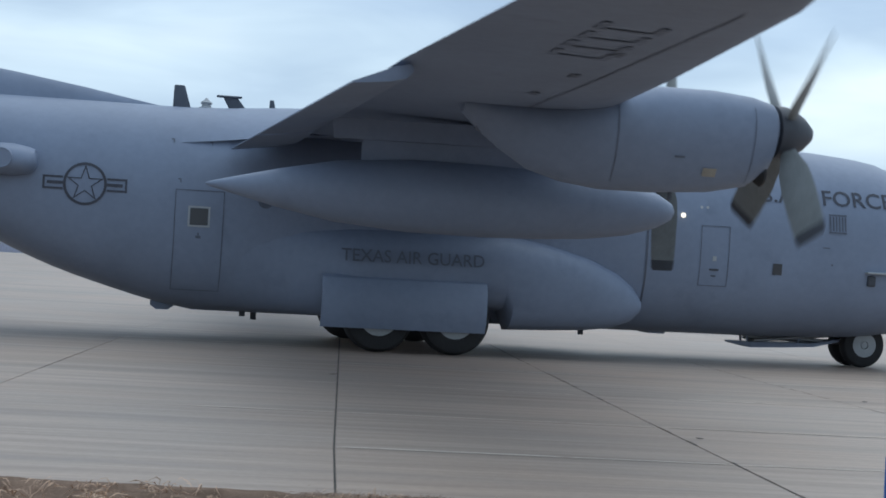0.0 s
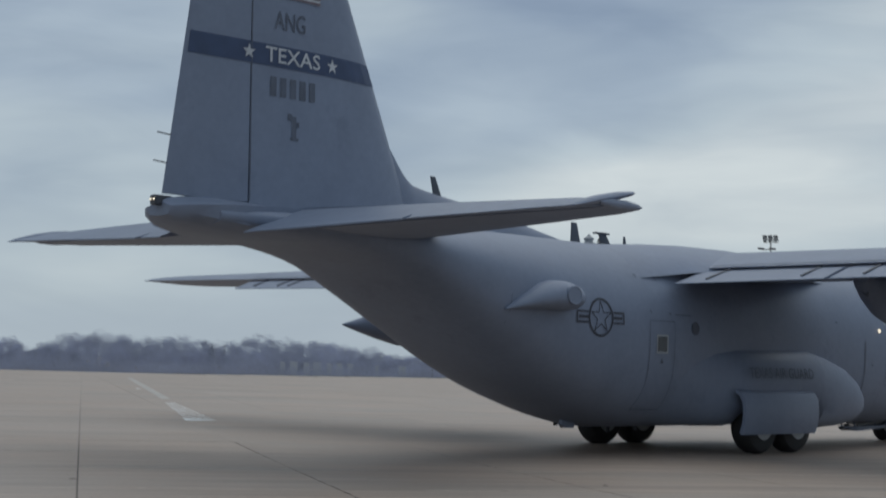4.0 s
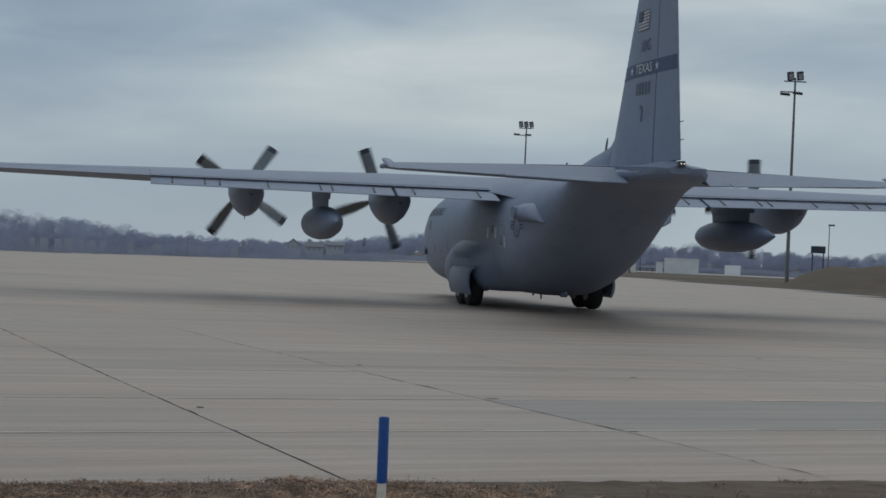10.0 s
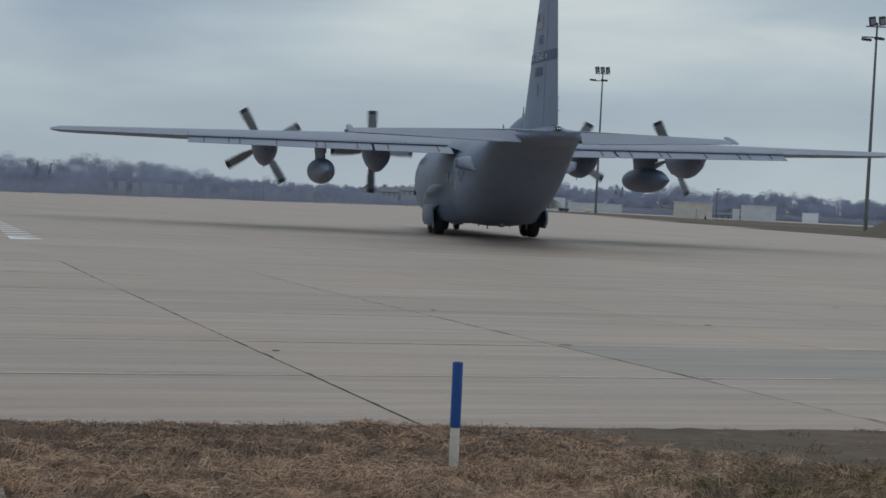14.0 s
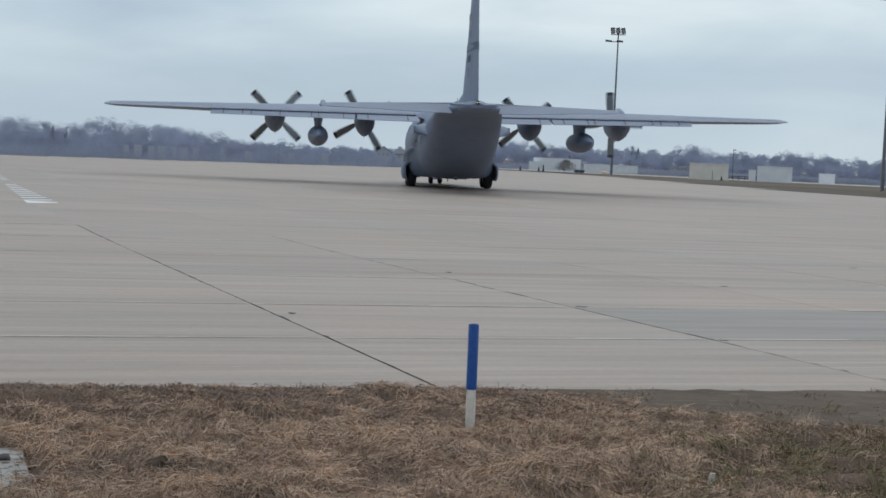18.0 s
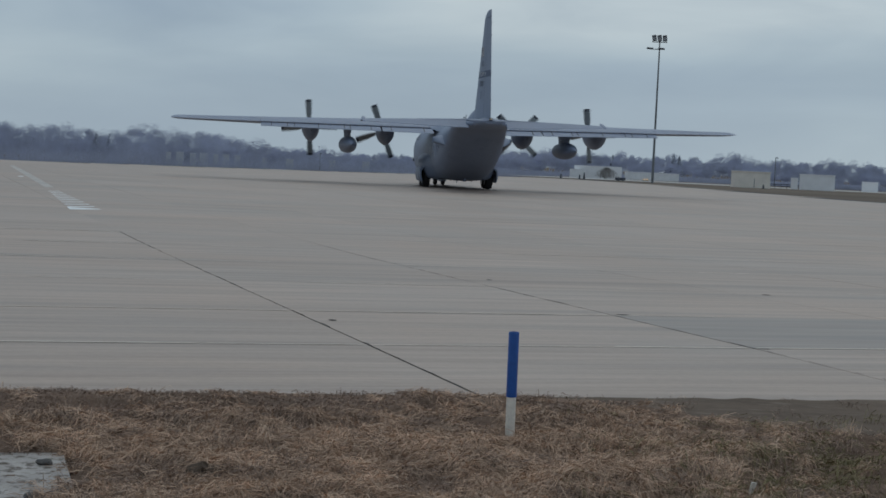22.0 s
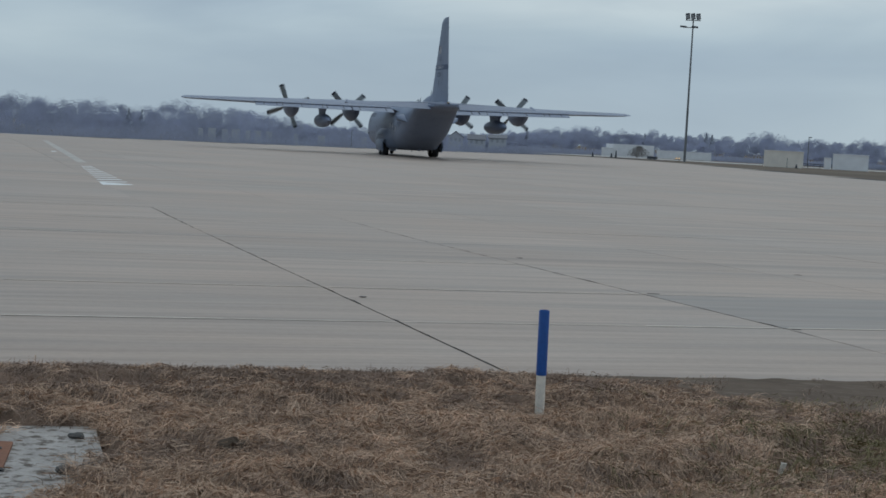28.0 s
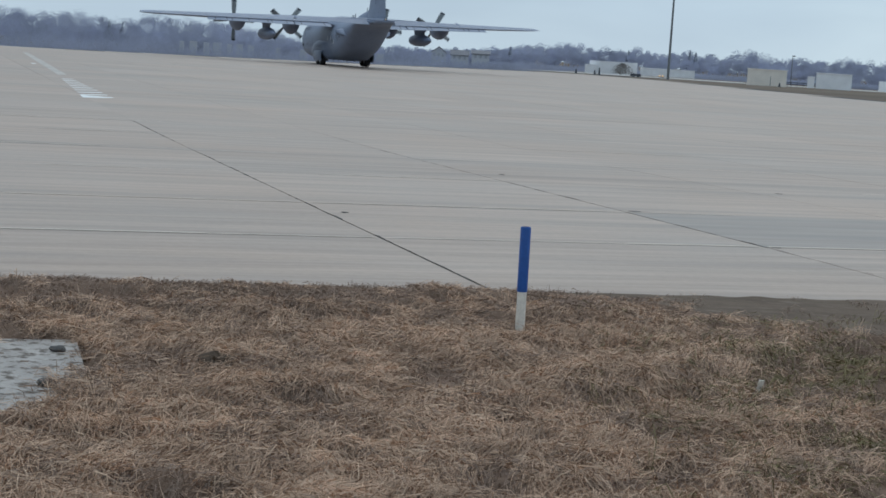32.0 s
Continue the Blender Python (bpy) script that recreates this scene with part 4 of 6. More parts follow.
    # windscreen
    for k in range(-2, 3):
        bm = bmesh.new()
        a0, a1 = k * 0.52 - 0.22, k * 0.52 + 0.22
        def over(x, y):
            lo, hi, w = smoothed(BODY, x)
            return (x, y, (lo + hi) / 2 + (hi - lo) / 2 * (1 - min(abs(y) / w, 1) ** 2.15) ** (1 / 2.15) + 0.025)
        bm.faces.new([bm.verts.new(over(x, y)) for x, y in ((11.8 - 0.1 * abs(a0), a0), (11.8 - 0.1 * abs(a1), a1), (11.25 - 0.1 * abs(a1), a1 * 0.95), (11.25 - 0.1 * abs(a0), a0 * 0.95))])
        part("windscreen_pane", bm, GLASS, plane)
    # antennas along the spine and under the belly
    for x, h, c0, c1, lean in ((-4.72, 0.40, 0.36, 0.22, -0.06), (-2.85, 0.22, 0.15, 0.09, -0.03)):
        bm = bmesh.new()
        loft(bm, [foil_ring(z, x + c / 2 + q, x - c / 2 + q, 0.14, True, camber=0) for z, c, q in ((4.68, c0, 0.0), (4.72, c0, 0.0), (4.74 + h, c1, lean), (4.76 + h, c1 * 0.8, lean))])
        part("blade_antenna", bm, ANTENNA, plane, "swept grey blade antenna", True)
    bm = bmesh.new()
    loft(bm, [foil_ring(z, x + c, x - c, 0.10, True, camber=0) for z, x, c in ((4.66, -3.52, 0.19), (4.98, -3.74, 0.15))])
    tee = part("tee_antenna", bm, ANTENNA, plane, "flat-topped antenna on a leaning stem", True)
    bm = bmesh.new()
    box(bm, -4.02, -3.50, -0.06, 0.06, 4.965, 5.01, 0.018)
    part("top_plate", bm, ANTENNA, tee)
    bm = bmesh.new()
    lathe(bm, [(4.66, 0.17), (4.74, 0.16), (4.76, 0.10), (4.80, 0.095), (4.83, 0.12), (4.85, 0.12), (4.90, 0.05), (4.94, 0.02)], "Z", 16, (-4.22, 0, -0.01))
    part("dome_antenna", bm, LIGHT_GREY, plane, "small pale stepped antenna", True)
    bm = bmesh.new()
    loft(bm, [foil_ring(z, x + 0.13 * q, x - 0.13 * q, 0.14, True, camber=0) for z, x, q in ((5.3, -9.30, 1.0), (5.72, -9.46, 0.6))])
    part("fin_antenna", bm, ANTENNA, plane, "swept blade antenna before the fin", True)
    for x, y, z, h in ((-3.0, 0.3, 0.64, 0.24), (3.9, -0.4, 0.62, 0.18), (-3.3, -0.7, 0.70, 0.2), (-4.2, 0.9, 0.75, 0.2)):
        bm = bmesh.new()
        box(bm, x - 0.06, x + 0.06, y - 0.02, y + 0.02, z - h, z + 0.1, 0.01)
        part("belly_antenna", bm, GREY_DARK, plane)
    for x, w, v in ((-4.9, 0.24, 0.2), (2.6, 0.5, 1.0), (5.6, 0.35, 0.7)):
        bm = bmesh.new()
        loft(bm, [[(x + w * q, v * y * f, 0.66 - 0.12 * f) for y in (-0.5, -0.3, 0, 0.3, 0.5)] + [(x + w * q, v * y * f, 0.9) for y in (0.5, -0.5)] for q, f in ((-1, 0.3), (-0.5, 1), (0.5, 1), (1, 0.3))])
        part("belly_fairing", bm, GREY, plane, smooth=True)
    # propellers
    props = []
    blade = None
    for y0 in (10.45, 5.05, -5.05, -10.45):
        bm = bmesh.new()
        lathe(bm, [(-0.18, 0.36), (-0.16, 0.40), (0.0, 0.40), (0.12, 0.36), (0.3, 0.25), (0.44, 0.11), (0.48, 0.01)], "X", 24)
        hub = part("propeller", bm, GREY_DARK, plane, "turning four-bladed propeller", True)
        hub.matrix_basis = prop_place(y0)
        if blade is None:
            bm = bmesh.new()
            rings = []
            for r, c, th, tw in ((0.30, 0.20, 0.16, 58), (0.5, 0.30, 0.11, 54), (0.75, 0.46, 0.08, 49), (1.1, 0.53, 0.055, 43), (1.5, 0.54, 0.042, 38), (1.80, 0.53, 0.035, 35), (1.86, 0.53, 0.033, 34), (2.00, 0.51, 0.026, 33), (2.05, 0.45, 0.015, 33)):
                a = radians(tw)
                ring = []
                for u, v in ((-0.5, 0), (-0.3, 0.5), (0.0, 0.6), (0.3, 0.35), (0.5, 0), (0.3, -0.25), (0.0, -0.4), (-0.3, -0.35)):
                    p, q = u * c, v * th
                    ring.append((p * math.sin(a) + q * math.cos(a), p * math.cos(a) - q * math.sin(a), r))
                rings.append(ring)
            blade = mesh_of(loft(bm, rings), BLADE, True, "blade")
            blade.materials.append(GREY_DARK)
            for p in blade.polygons:
                p.material_index = 1 if p.center.z > 1.87 else 0
        for k in range(4):
            b = new("blade", blade)
            b.parent = hub
            b.matrix_basis = pose(0, 0, 0, 90 * k)
        props.append((hub, y0))
    return plane, props, rolling


aircraft, propellers, wheels = make_aircraft()

# ---- ground ----
GU, GV = Vector((0.9323, 0.3616, 0)), Vector((-0.3616, 0.9323, 0))


def grid(u, v, z=0.0):
    """A place by the apron's joints, which spread a little with distance."""
    far = 150 - 120 * max(0.0, min(1.0, (u - 0.4) / 4.05))
    p = GU * (u + (0.028 - 0.0085 * max(0.4, min(14.0, u))) * (max(10.0, min(far, v)) - 16)) + GV * v
    return (p.x, p.y, z)


def verge(x):
    """The near edge of the concrete, seen from the grass."""
    return 13.24 + 0.301 * x


FAR_EDGE = [(-420, 40), (-160, 108), (-71, 148), (-51, 152), (-37, 174), (-24, 195), (0, 247), (9, 244), (19, 213), (30.5, 154), (36.4, 136), (37, 119), (36.5, 60), (37, 24.5)]


def ground_height(x, y):
    """Flat by the apron, falling gently beyond its far edge."""
    d = math.hypot(x, y)
    az = math.degrees(math.atan2(x, y))
    left = max(0.0, min(1.0, (1.0 - az) / 8)) if abs(az) < 120 else 0.5
    drop = min(max((d - 150) / 420, 0.0), 1.0) * 6.2 * left + min(max((d - 300) / 300, 0.0), 2.0) * 1.8 * (1 - left)
    return -0.05 - drop


def make_ground():
    bm = bmesh.new()
    rows = []
    ds = [0.0, 3, 6, 9, 12, 15, 20, 30, 45, 70, 100, 130, 150, 180, 220, 270, 330, 400, 480, 560, 700, 1000, 1800, 4500]
    for d in ds[1:]:
        rows.append([bm.verts.new((d * math.sin(a), d * math.cos(a), ground_height(d * math.sin(a), d * math.cos(a)))) for a in [2 * math.pi * k / 96 for k in range(96)]])
    c = bm.verts.new((0, 0, -0.05))
    for k in range(96):
        bm.faces.new((c, rows[0][k], rows[0][(k + 1) % 96]))
        for a, b in zip(rows, rows[1:]):
            bm.faces.new((a[k], b[k], b[(k + 1) % 96], a[(k + 1) % 96]))
    g = part("ground", bm, FIELD, smooth=True)
    tagged(g, "flat brown winter grassland around the apron", "ground", kind="structure")
    # the far spread of the apron, one sheet
    bm = bmesh.new()
    near = [(37, 24.4), (12.0, verge(12)), (0, verge(0)), (-12, verge(-12)), (-60, -6.0), (-420, -110)]
    outline_pts = near + FAR_EDGE
    top = [bm.verts.new((x, y, -0.007)) for x, y in outline_pts]
    low = [bm.verts.new((x, y, -0.3)) for x, y in outline_pts]
    bm.faces.new(top)
    n = len(top)
    for i in range(n):
        bm.faces.new((top[i], low[i], low[(i + 1) % n], top[(i + 1) % n]))
    bmesh.ops.triangulate(bm, faces=bm.faces[:1])
    a = part("apron", bm, JOINT)
    return g, tagged(a, "pale concrete taxiway apron with dark sealed joints", "apron", kind="structure")


ground, apron = make_ground()

US = [0.40 - 4.30 * k for k in range(46, 0, -1)] + [0.40, 4.45, 8.90] + [8.90 + 4.30 * k for k in range(1, 38)]
VS = [6.0, 15.83, 19.25] + [19.25 + 4.28 * k for k in range(1, 62)]


def inside(x, y):
    pts = [(37, 24.4), (12.0, verge(12)), (0, verge(0)), (-12, verge(-12)), (-60, -6.0), (-420, -110)] + FAR_EDGE
    hit = False
    for (x0, y0), (x1, y1) in zip(pts, pts[1:] + pts[:1]):
        if (y0 > y) != (y1 > y) and x < x0 + (y - y0) / (y1 - y0) * (x1 - x0):
            hit = not hit
    return hit


def joint_gap(i, j):
    """Half the joint's width along one slab side: some stretches worn open, others tight."""
    if i == 47 and j < 5:
        return (0.014, 0.012, 0.010, 0.006, 0.002)[j]
    if i == 46:
        return 0.010 if j < 6 else 0.008 if j < 18 else 0.003
    if j > 5:
        return (0.003, 0.002, 0.002, 0.001)[random.Random(i * 131 + j * 7).randrange(4)]
    if i == 48:
        return (0.009, 0.010, 0.005, 0.004, 0.002, 0.002)[j]
    return (0.011, 0.008, 0.004, 0.002)[random.Random(i * 131 + j * 7).randrange(4)]


def slab_corners(i, j, gap):
    g0, g1 = (joint_gap(i, j), joint_gap(i + 1, j)) if gap > 0.01 else (gap, gap)
    open_up = [gap * (0.2 if random.Random(i * 17 + q * 101).random() < 0.35 else 0.05) for q in (j, j + 1)]
    u0, u1, v0, v1 = US[i] + g0, US[i + 1] - g1, VS[j] + open_up[0], VS[j + 1] - open_up[1]
    return [grid(u0, v0), grid(u1, v0), grid(u1, v1), grid(u0, v1)]


def cut_to_apron(pts):
    """The part of a slab beyond the verge line and within the far edges."""
    out = []
    f = lambda p: p[1] - verge(p[0])
    for a, b in zip(pts, pts[1:] + pts[:1]):
        if f(a) >= 0:
            out.append(a)
        if (f(a) >= 0) != (f(b) >= 0):
            s = f(a) / (f(a) - f(b))
            out.append(tuple(p + s * (q - p) for p, q in zip(a, b)))
    return out


def add_slab(bm, pts, rise):
    top = [bm.verts.new((p[0], p[1], rise)) for p in pts]
    low = [bm.verts.new((p[0], p[1], -0.06)) for p in pts]
    bm.faces.new(top)
    for i in range(len(top)):
        bm.faces.new((top[i], low[i], low[(i + 1) % len(top)], top[(i + 1) % len(top)]))


def lay_slabs():
    rnd = random.Random(4)
    far = bmesh.new()
    for i in range(len(US) - 1):
        for j in range(len(VS) - 1):
            um, vm = (US[i] + US[i + 1]) / 2, (VS[j] + VS[j + 1]) / 2
            cx, cy, _ = grid(um, vm)
            near = cy < 62 and abs(math.degrees(math.atan2(cx, cy))) < 36 and cy > 4
            pts = slab_corners(i, j, 0.012 if near else 0.006)
            if cy < 40:
                pts = cut_to_apron(pts)
            if len(pts) < 3 or (cy >= 40 and not all(inside(p[0], p[1]) for p in pts)):
                continue
            if abs(math.degrees(math.atan2(cx, cy))) > 60 or cy < 2:
                continue
            rise = rnd.uniform(-0.001, 0.001)
            if near:
                bm = bmesh.new()
                add_slab(bm, pts, rise)
                dark = US[i] > 8.5 and US[i] < 21 and j == 1
                part("slab", bm, CONCRETE_OLD if dark else CONCRETE, apron)
            else:
                add_slab(far, pts, rise)
    s = part("slabs", far, CONCRETE, apron)
    s["kind"] = "stuff"


def make_paint():
    hatch = thing("painted_hatching", "worn white painted ladder hatching on the concrete", "road marking", kind="structure")
    for k in range(10):
        q = k / 9
        v = 47.6 + 16.6 * q
        u0, u1, d = 4.36 + 0.70 * q, 5.42 + 0.18 * q, 0.52
        bm = bmesh.new()
        bm.faces.new([bm.verts.new(p) for p in (grid(u0, v, 0.004), grid(u1, v + 0.7, 0.004), grid(u1, v + 0.7 + d, 0.004), grid(u0 + 0.05 * (k == 0), v + d + 1.3 * (k == 0), 0.004))])
        part("rung", bm, PAINT_WHITE, hatch)
    bm = bmesh.new()
    bm.faces.new([bm.verts.new(p) for p in (grid(5.36, 70, 0.004), grid(5.83, 70.5, 0.004), grid(6.58, 95.4, 0.004), grid(7.47, 128, 0.004), grid(7.0, 127, 0.004), grid(6.08, 95.4, 0.004))])
    m = part("painted_line", bm, CONCRETE_PALE)
    tagged(m, "faded pale stripe along the apron", "road marking", kind="structure")
    bm = bmesh.new()
    bm.faces.new([bm.verts.new(p) for p in (grid(5.35, 88.6, 0.008), grid(5.68, 89, 0.008), grid(5.63, 90.4, 0.008), grid(5.35, 90.1, 0.008))])
    tagged(part("paint_patch", bm, PAINT_WHITE), "small white paint patch on the apron", "road marking", kind="structure")


CONCRETE_PALE = surface("faded_paint", (0.52, 0.475, 0.43), 0.8, vary=0.12, scale=0.6, fine=4.0, bump=0.03, spots=((0.37, 0.345, 0.31), 0.9, 0.5))
make_paint()


def make_joint_edges():
    """Pale worn edges along the cross joints."""
    rnd = random.Random(14)
    for j in range(1, 7):
        for i in range(40, 56):
            u = US[i]
            while u < US[i + 1] - 0.3:
                e = min(US[i + 1], u + rnd.uniform(0.8, 3.0))
                x, y, _ = grid(u, VS[j])
                if rnd.random() < 0.62 and y > verge(x) + 0.3 and abs(x) < y * 0.5:
                    w = rnd.uniform(0.03, 0.09)
                    bm = bmesh.new()
                    bm.faces.new([bm.verts.new(p) for p in (grid(u, VS[j] + 0.008, 0.0045), grid(e, VS[j] + 0.008, 0.0045), grid(e - 0.1, VS[j] + 0.008 + w, 0.0045), grid(u + 0.1, VS[j] + 0.008 + w, 0.0045))])
                    part("worn_joint_edge", bm, CONCRETE_EDGE, apron)
                u = e


def make_spalls():
    rnd = random.Random(8)
    for x, y, w, d in ((-2.24, 18.67, 0.06, 0.07), (2.70, 18.05, 0.08, 0.09), (1.3, 21.3, 0.10, 0.07), (-8.6, 23.7, 0.06, 0.09), (3.9, 26.2, 0.07, 0.07), (7.5, 33, 0.09, 0.09), (-0.6, 26.4, 0.05, 0.09)):
        bm = bmesh.new()
        bm.faces.new([bm.verts.new((x + w * rnd.uniform(0.7, 1.2) * math.cos(a), y + d * rnd.uniform(0.6, 1.2) * math.sin(a), 0.004)) for a in [2 * math.pi * k / 12 for k in range(12)]])
        part("spall", bm, JOINT, apron)


def make_chips():
    """Crumbled bits along the two open joints that run out from the verge."""
    rnd = random.Random(27)
    for i, far in ((47, 36), (48, 34)):
        v = 9.0
        while v < far:
            v += rnd.uniform(0.12, 0.75)
            x, y, _ = grid(US[i], v)
            if y < verge(x) + 0.1 or abs(x) > 0.45 * y:
                continue
            w, l, side = rnd.uniform(0.008, 0.03), rnd.uniform(0.06, 0.28), rnd.choice((-1, 1))
            bm = bmesh.new()
            ring = [(side * w * max(0.0, math.sin(a)) * rnd.uniform(0.5, 1.3), l * math.cos(a)) for a in [math.pi * k / 6 for k in range(7)]]
            ring = ring if side > 0 else ring[::-1]
            bm.faces.new([bm.verts.new(grid(US[i] + p, v + q, 0.0035)) for p, q in ring])
            bmesh.ops.recalc_face_normals(bm, faces=bm.faces)
            part("joint_chip", bm, JOINT, apron)


make_spalls()
make_chips()
make_joint_edges()


# ---- post, pad and grass by the verge ----
def make_post():
    post = thing("edge_marker_post", "upright round marker post with blue sleeve over white base", "marker post", at=(-0.06, 11.45, -0.02))
    lean = Matrix.Rotation(radians(-0.4), 4, "Y")
    bm = bmesh.new()
    lathe(bm, [(-0.2, 0.034), (0.29, 0.034)], "Z", 20)
    bmesh.ops.transform(bm, matrix=lean, verts=bm.verts)
    part("base", bm, POST_WHITE, post, "dirty white plastic base", True)
    bm = bmesh.new()
    lathe(bm, [(0.282, 0.034), (0.284, 0.038), (0.745, 0.038), (0.752, 0.034), (0.752, 0.028), (0.60, 0.027)], "Z", 20)
    bmesh.ops.transform(bm, matrix=lean, verts=bm.verts)
    part("sleeve", bm, POST_BLUE, post, "bright blue sleeve", True)
    return post


make_post()


def make_pad():
    pad = thing("concrete_pad", "wet concrete slab with mud and stones, sunk in the dry grass", "concrete slab", at=(0, 0, 0))
    bm = bmesh.new()
    top = [(-2.80, 9.70), (-2.36, 8.46), (-2.40, 7.86), (-2.60, 7.60), (-4.6, 7.2), (-4.9, 9.0)]
    loft(bm, [[(x, y, z) for x, y in top] for z in (-0.15, 0.02)])
    part("slab", bm, PAD, pad)
    bm = bmesh.new()
    loft(bm, [[(x, y, z) for x, y in ((-2.90, 8.33), (-3.08, 9.01), (-3.42, 9.0), (-3.36, 8.3))] for z in (0.0, 0.035)])
    part("steel_plate", bm, RUST, pad, "rusty red-brown steel plate")
    rnd = random.Random(3)
    for k in range(54):
        y = rnd.uniform(8.0, 9.6)
        x = -2.5 - 0.14 * max(0, y - 8.4) - rnd.uniform(0.0, 1.3) ** 1.2
        r = rnd.uniform(0.005, 0.022)
        bm = bmesh.new()
        ring = [(x + r * 2.0 * rnd.uniform(0.4, 1.3) * math.cos(a), y + r * rnd.uniform(0.4, 1.3) * math.sin(a)) for a in [2 * math.pi * q / 11 for q in range(11)]]
        loft(bm, [[(p, q, 0.018) for p, q in ring], [(x + (p - x) * 0.7, y + (q - y) * 0.7, 0.02 + r * 0.16) for p, q in ring]])
        part("mud_patch", bm, SOIL, pad)
    for x, y, r in ((-2.57, 8.36, 0.05), (-2.79, 9.30, 0.045), (-3.1, 8.8, 0.03), (-2.5, 8.6, 0.02), (-2.9, 8.3, 0.02), (-3.3, 9.1, 0.03), (-3.5, 8.5, 0.04)):
        bm = bmesh.new()
        bmesh.ops.create_icosphere(bm, subdivisions=2, radius=r)
        for v in bm.verts:
            v.co = v.co * (1 + 0.5 * noise.noise(v.co * 26 + Vector((x, y, 0)) * 9))
            v.co.z *= 0.5
            v.co += Vector((x, y, 0.022 + r * 0.3))
        st = part("stone", bm, STONE, smooth=True)
        tagged(st, "small dark stone lying on the wet concrete slab", "stone", group="stones on the slab")


make_pad()


def swell(x, y, size, seed):
    """A smooth random field over the verge, about -1 to 1."""
    rnd = np.random.RandomState(seed)
    out = 0.0
    for _ in range(7):
        a, k, p = rnd.uniform(0, math.pi * 2), rnd.uniform(0.6, 1.6) * 2 * math.pi / size, rnd.uniform(0, 6.3)
        out = out + np.sin((x * math.cos(a) + y * math.sin(a)) * k + p)
    return out / 3.2


def turf_height(x, y):
    """Low swells, and rolls of lodged grass that run along the verge."""
    rolls = swell(x * 0.42 + 0.1 * y, y, 0.46, 2)
    return 0.030 * swell(x, y, 1.7, 1) + 0.050 * np.sign(rolls) * np.abs(rolls) ** 0.7 + 0.010 * swell(x, y, 0.22, 3)


def turf_surface(x, y):
    """The turf as it lies: down to the concrete along the edge, flatter where it is worn."""
    gap = verge(x) - y
    edge = np.clip(gap / 0.4, 0, 1)
    flat = np.clip(x / 0.9, 0, 1) * (1 - np.clip(gap / 1.8, 0, 1)) * 0.9
    near_post = np.exp(-(((x + 0.06) / 0.35) ** 2 + ((y - 11.35) / 0.4) ** 2) ** 2)
    return (((turf_height(x, y) + 0.02) * edge + 0.006 * (1 - edge)) * (1 - flat) + 0.004 * flat) * (1 - near_post) - 0.02 * near_post


def bare_patch(x, y):
    """1 over the slab set in the turf, 0 well away from it."""
    e = np.minimum(np.minimum((-2.42 - x) - np.abs(y - 8.45) * 0.16 + 0.05 * swell(x, y, 0.3, 5), 9.66 - 0.1 * (x + 2.8) - y), y - 7.56)
    return np.clip(e / 0.12 + 0.5, 0, 1)


def worn_strip(x, y):
    """1 on the bare strip along the concrete, where wheels have run over the grass."""
    wide = np.clip(0.72 * (x - 0.05), 0, 2.0) + 0.1 * swell(x, y, 0.6, 23)
    return np.clip((wide - (verge(x) - y)) / 0.45 + 0.5, 0, 1) * np.clip((x - 0.1) / 0.4, 0, 1)


def make_turf():
    nx, ny = 300, 260
    i, j = np.meshgrid(np.arange(nx + 1), np.arange(ny + 1))
    x = -11.0 + 22.0 * i / nx
    end = verge(x) + 0.035 + 0.035 * swell(x, x * 0, 0.5, 4)
    y = -5.0 + (end + 5.0) * (j / ny) ** 0.8
    z = turf_surface(x, y)
    z -= 0.14 * np.exp(-(((x + 1.72) / 0.11) ** 2 + ((y - 9.13) / 0.12) ** 2))
    z += 0.05 * np.exp(-(((x + 1.86) / 0.10) ** 2 + ((y - 9.2) / 0.12) ** 2))
    inpad = bare_patch(x, y)
    z = z * (1 - inpad) - 0.05 * inpad
    worn = worn_strip(x, y)
    z = z * (1 - worn) + (0.006 + 0.004 * swell(x, y, 0.8, 6)) * worn
    verts = np.stack([x, y, z], -1).reshape(-1, 3)
    n = nx + 1
    faces = [(a * n + b, a * n + b + 1, a * n + n + b + 1, a * n + n + b) for a in range(ny) for b in range(nx)]
    me = bpy.data.meshes.new("verge")
    me.from_pydata(verts.tolist(), [], faces)
    me.materials.append(SOIL)
    me.materials.append(BARE)
    me.polygons.foreach_set("material_index", (worn[:-1, :-1].reshape(-1) + 0.25 * swell(x, y, 0.25, 8)[:-1, :-1].reshape(-1) > 0.5).astype(np.int32))
    me.polygons.foreach_set("use_smooth", [True] * len(me.polygons))
    tagged(new("verge", me), "uneven verge of matted brown winter turf", "ground", kind="structure")


make_turf()


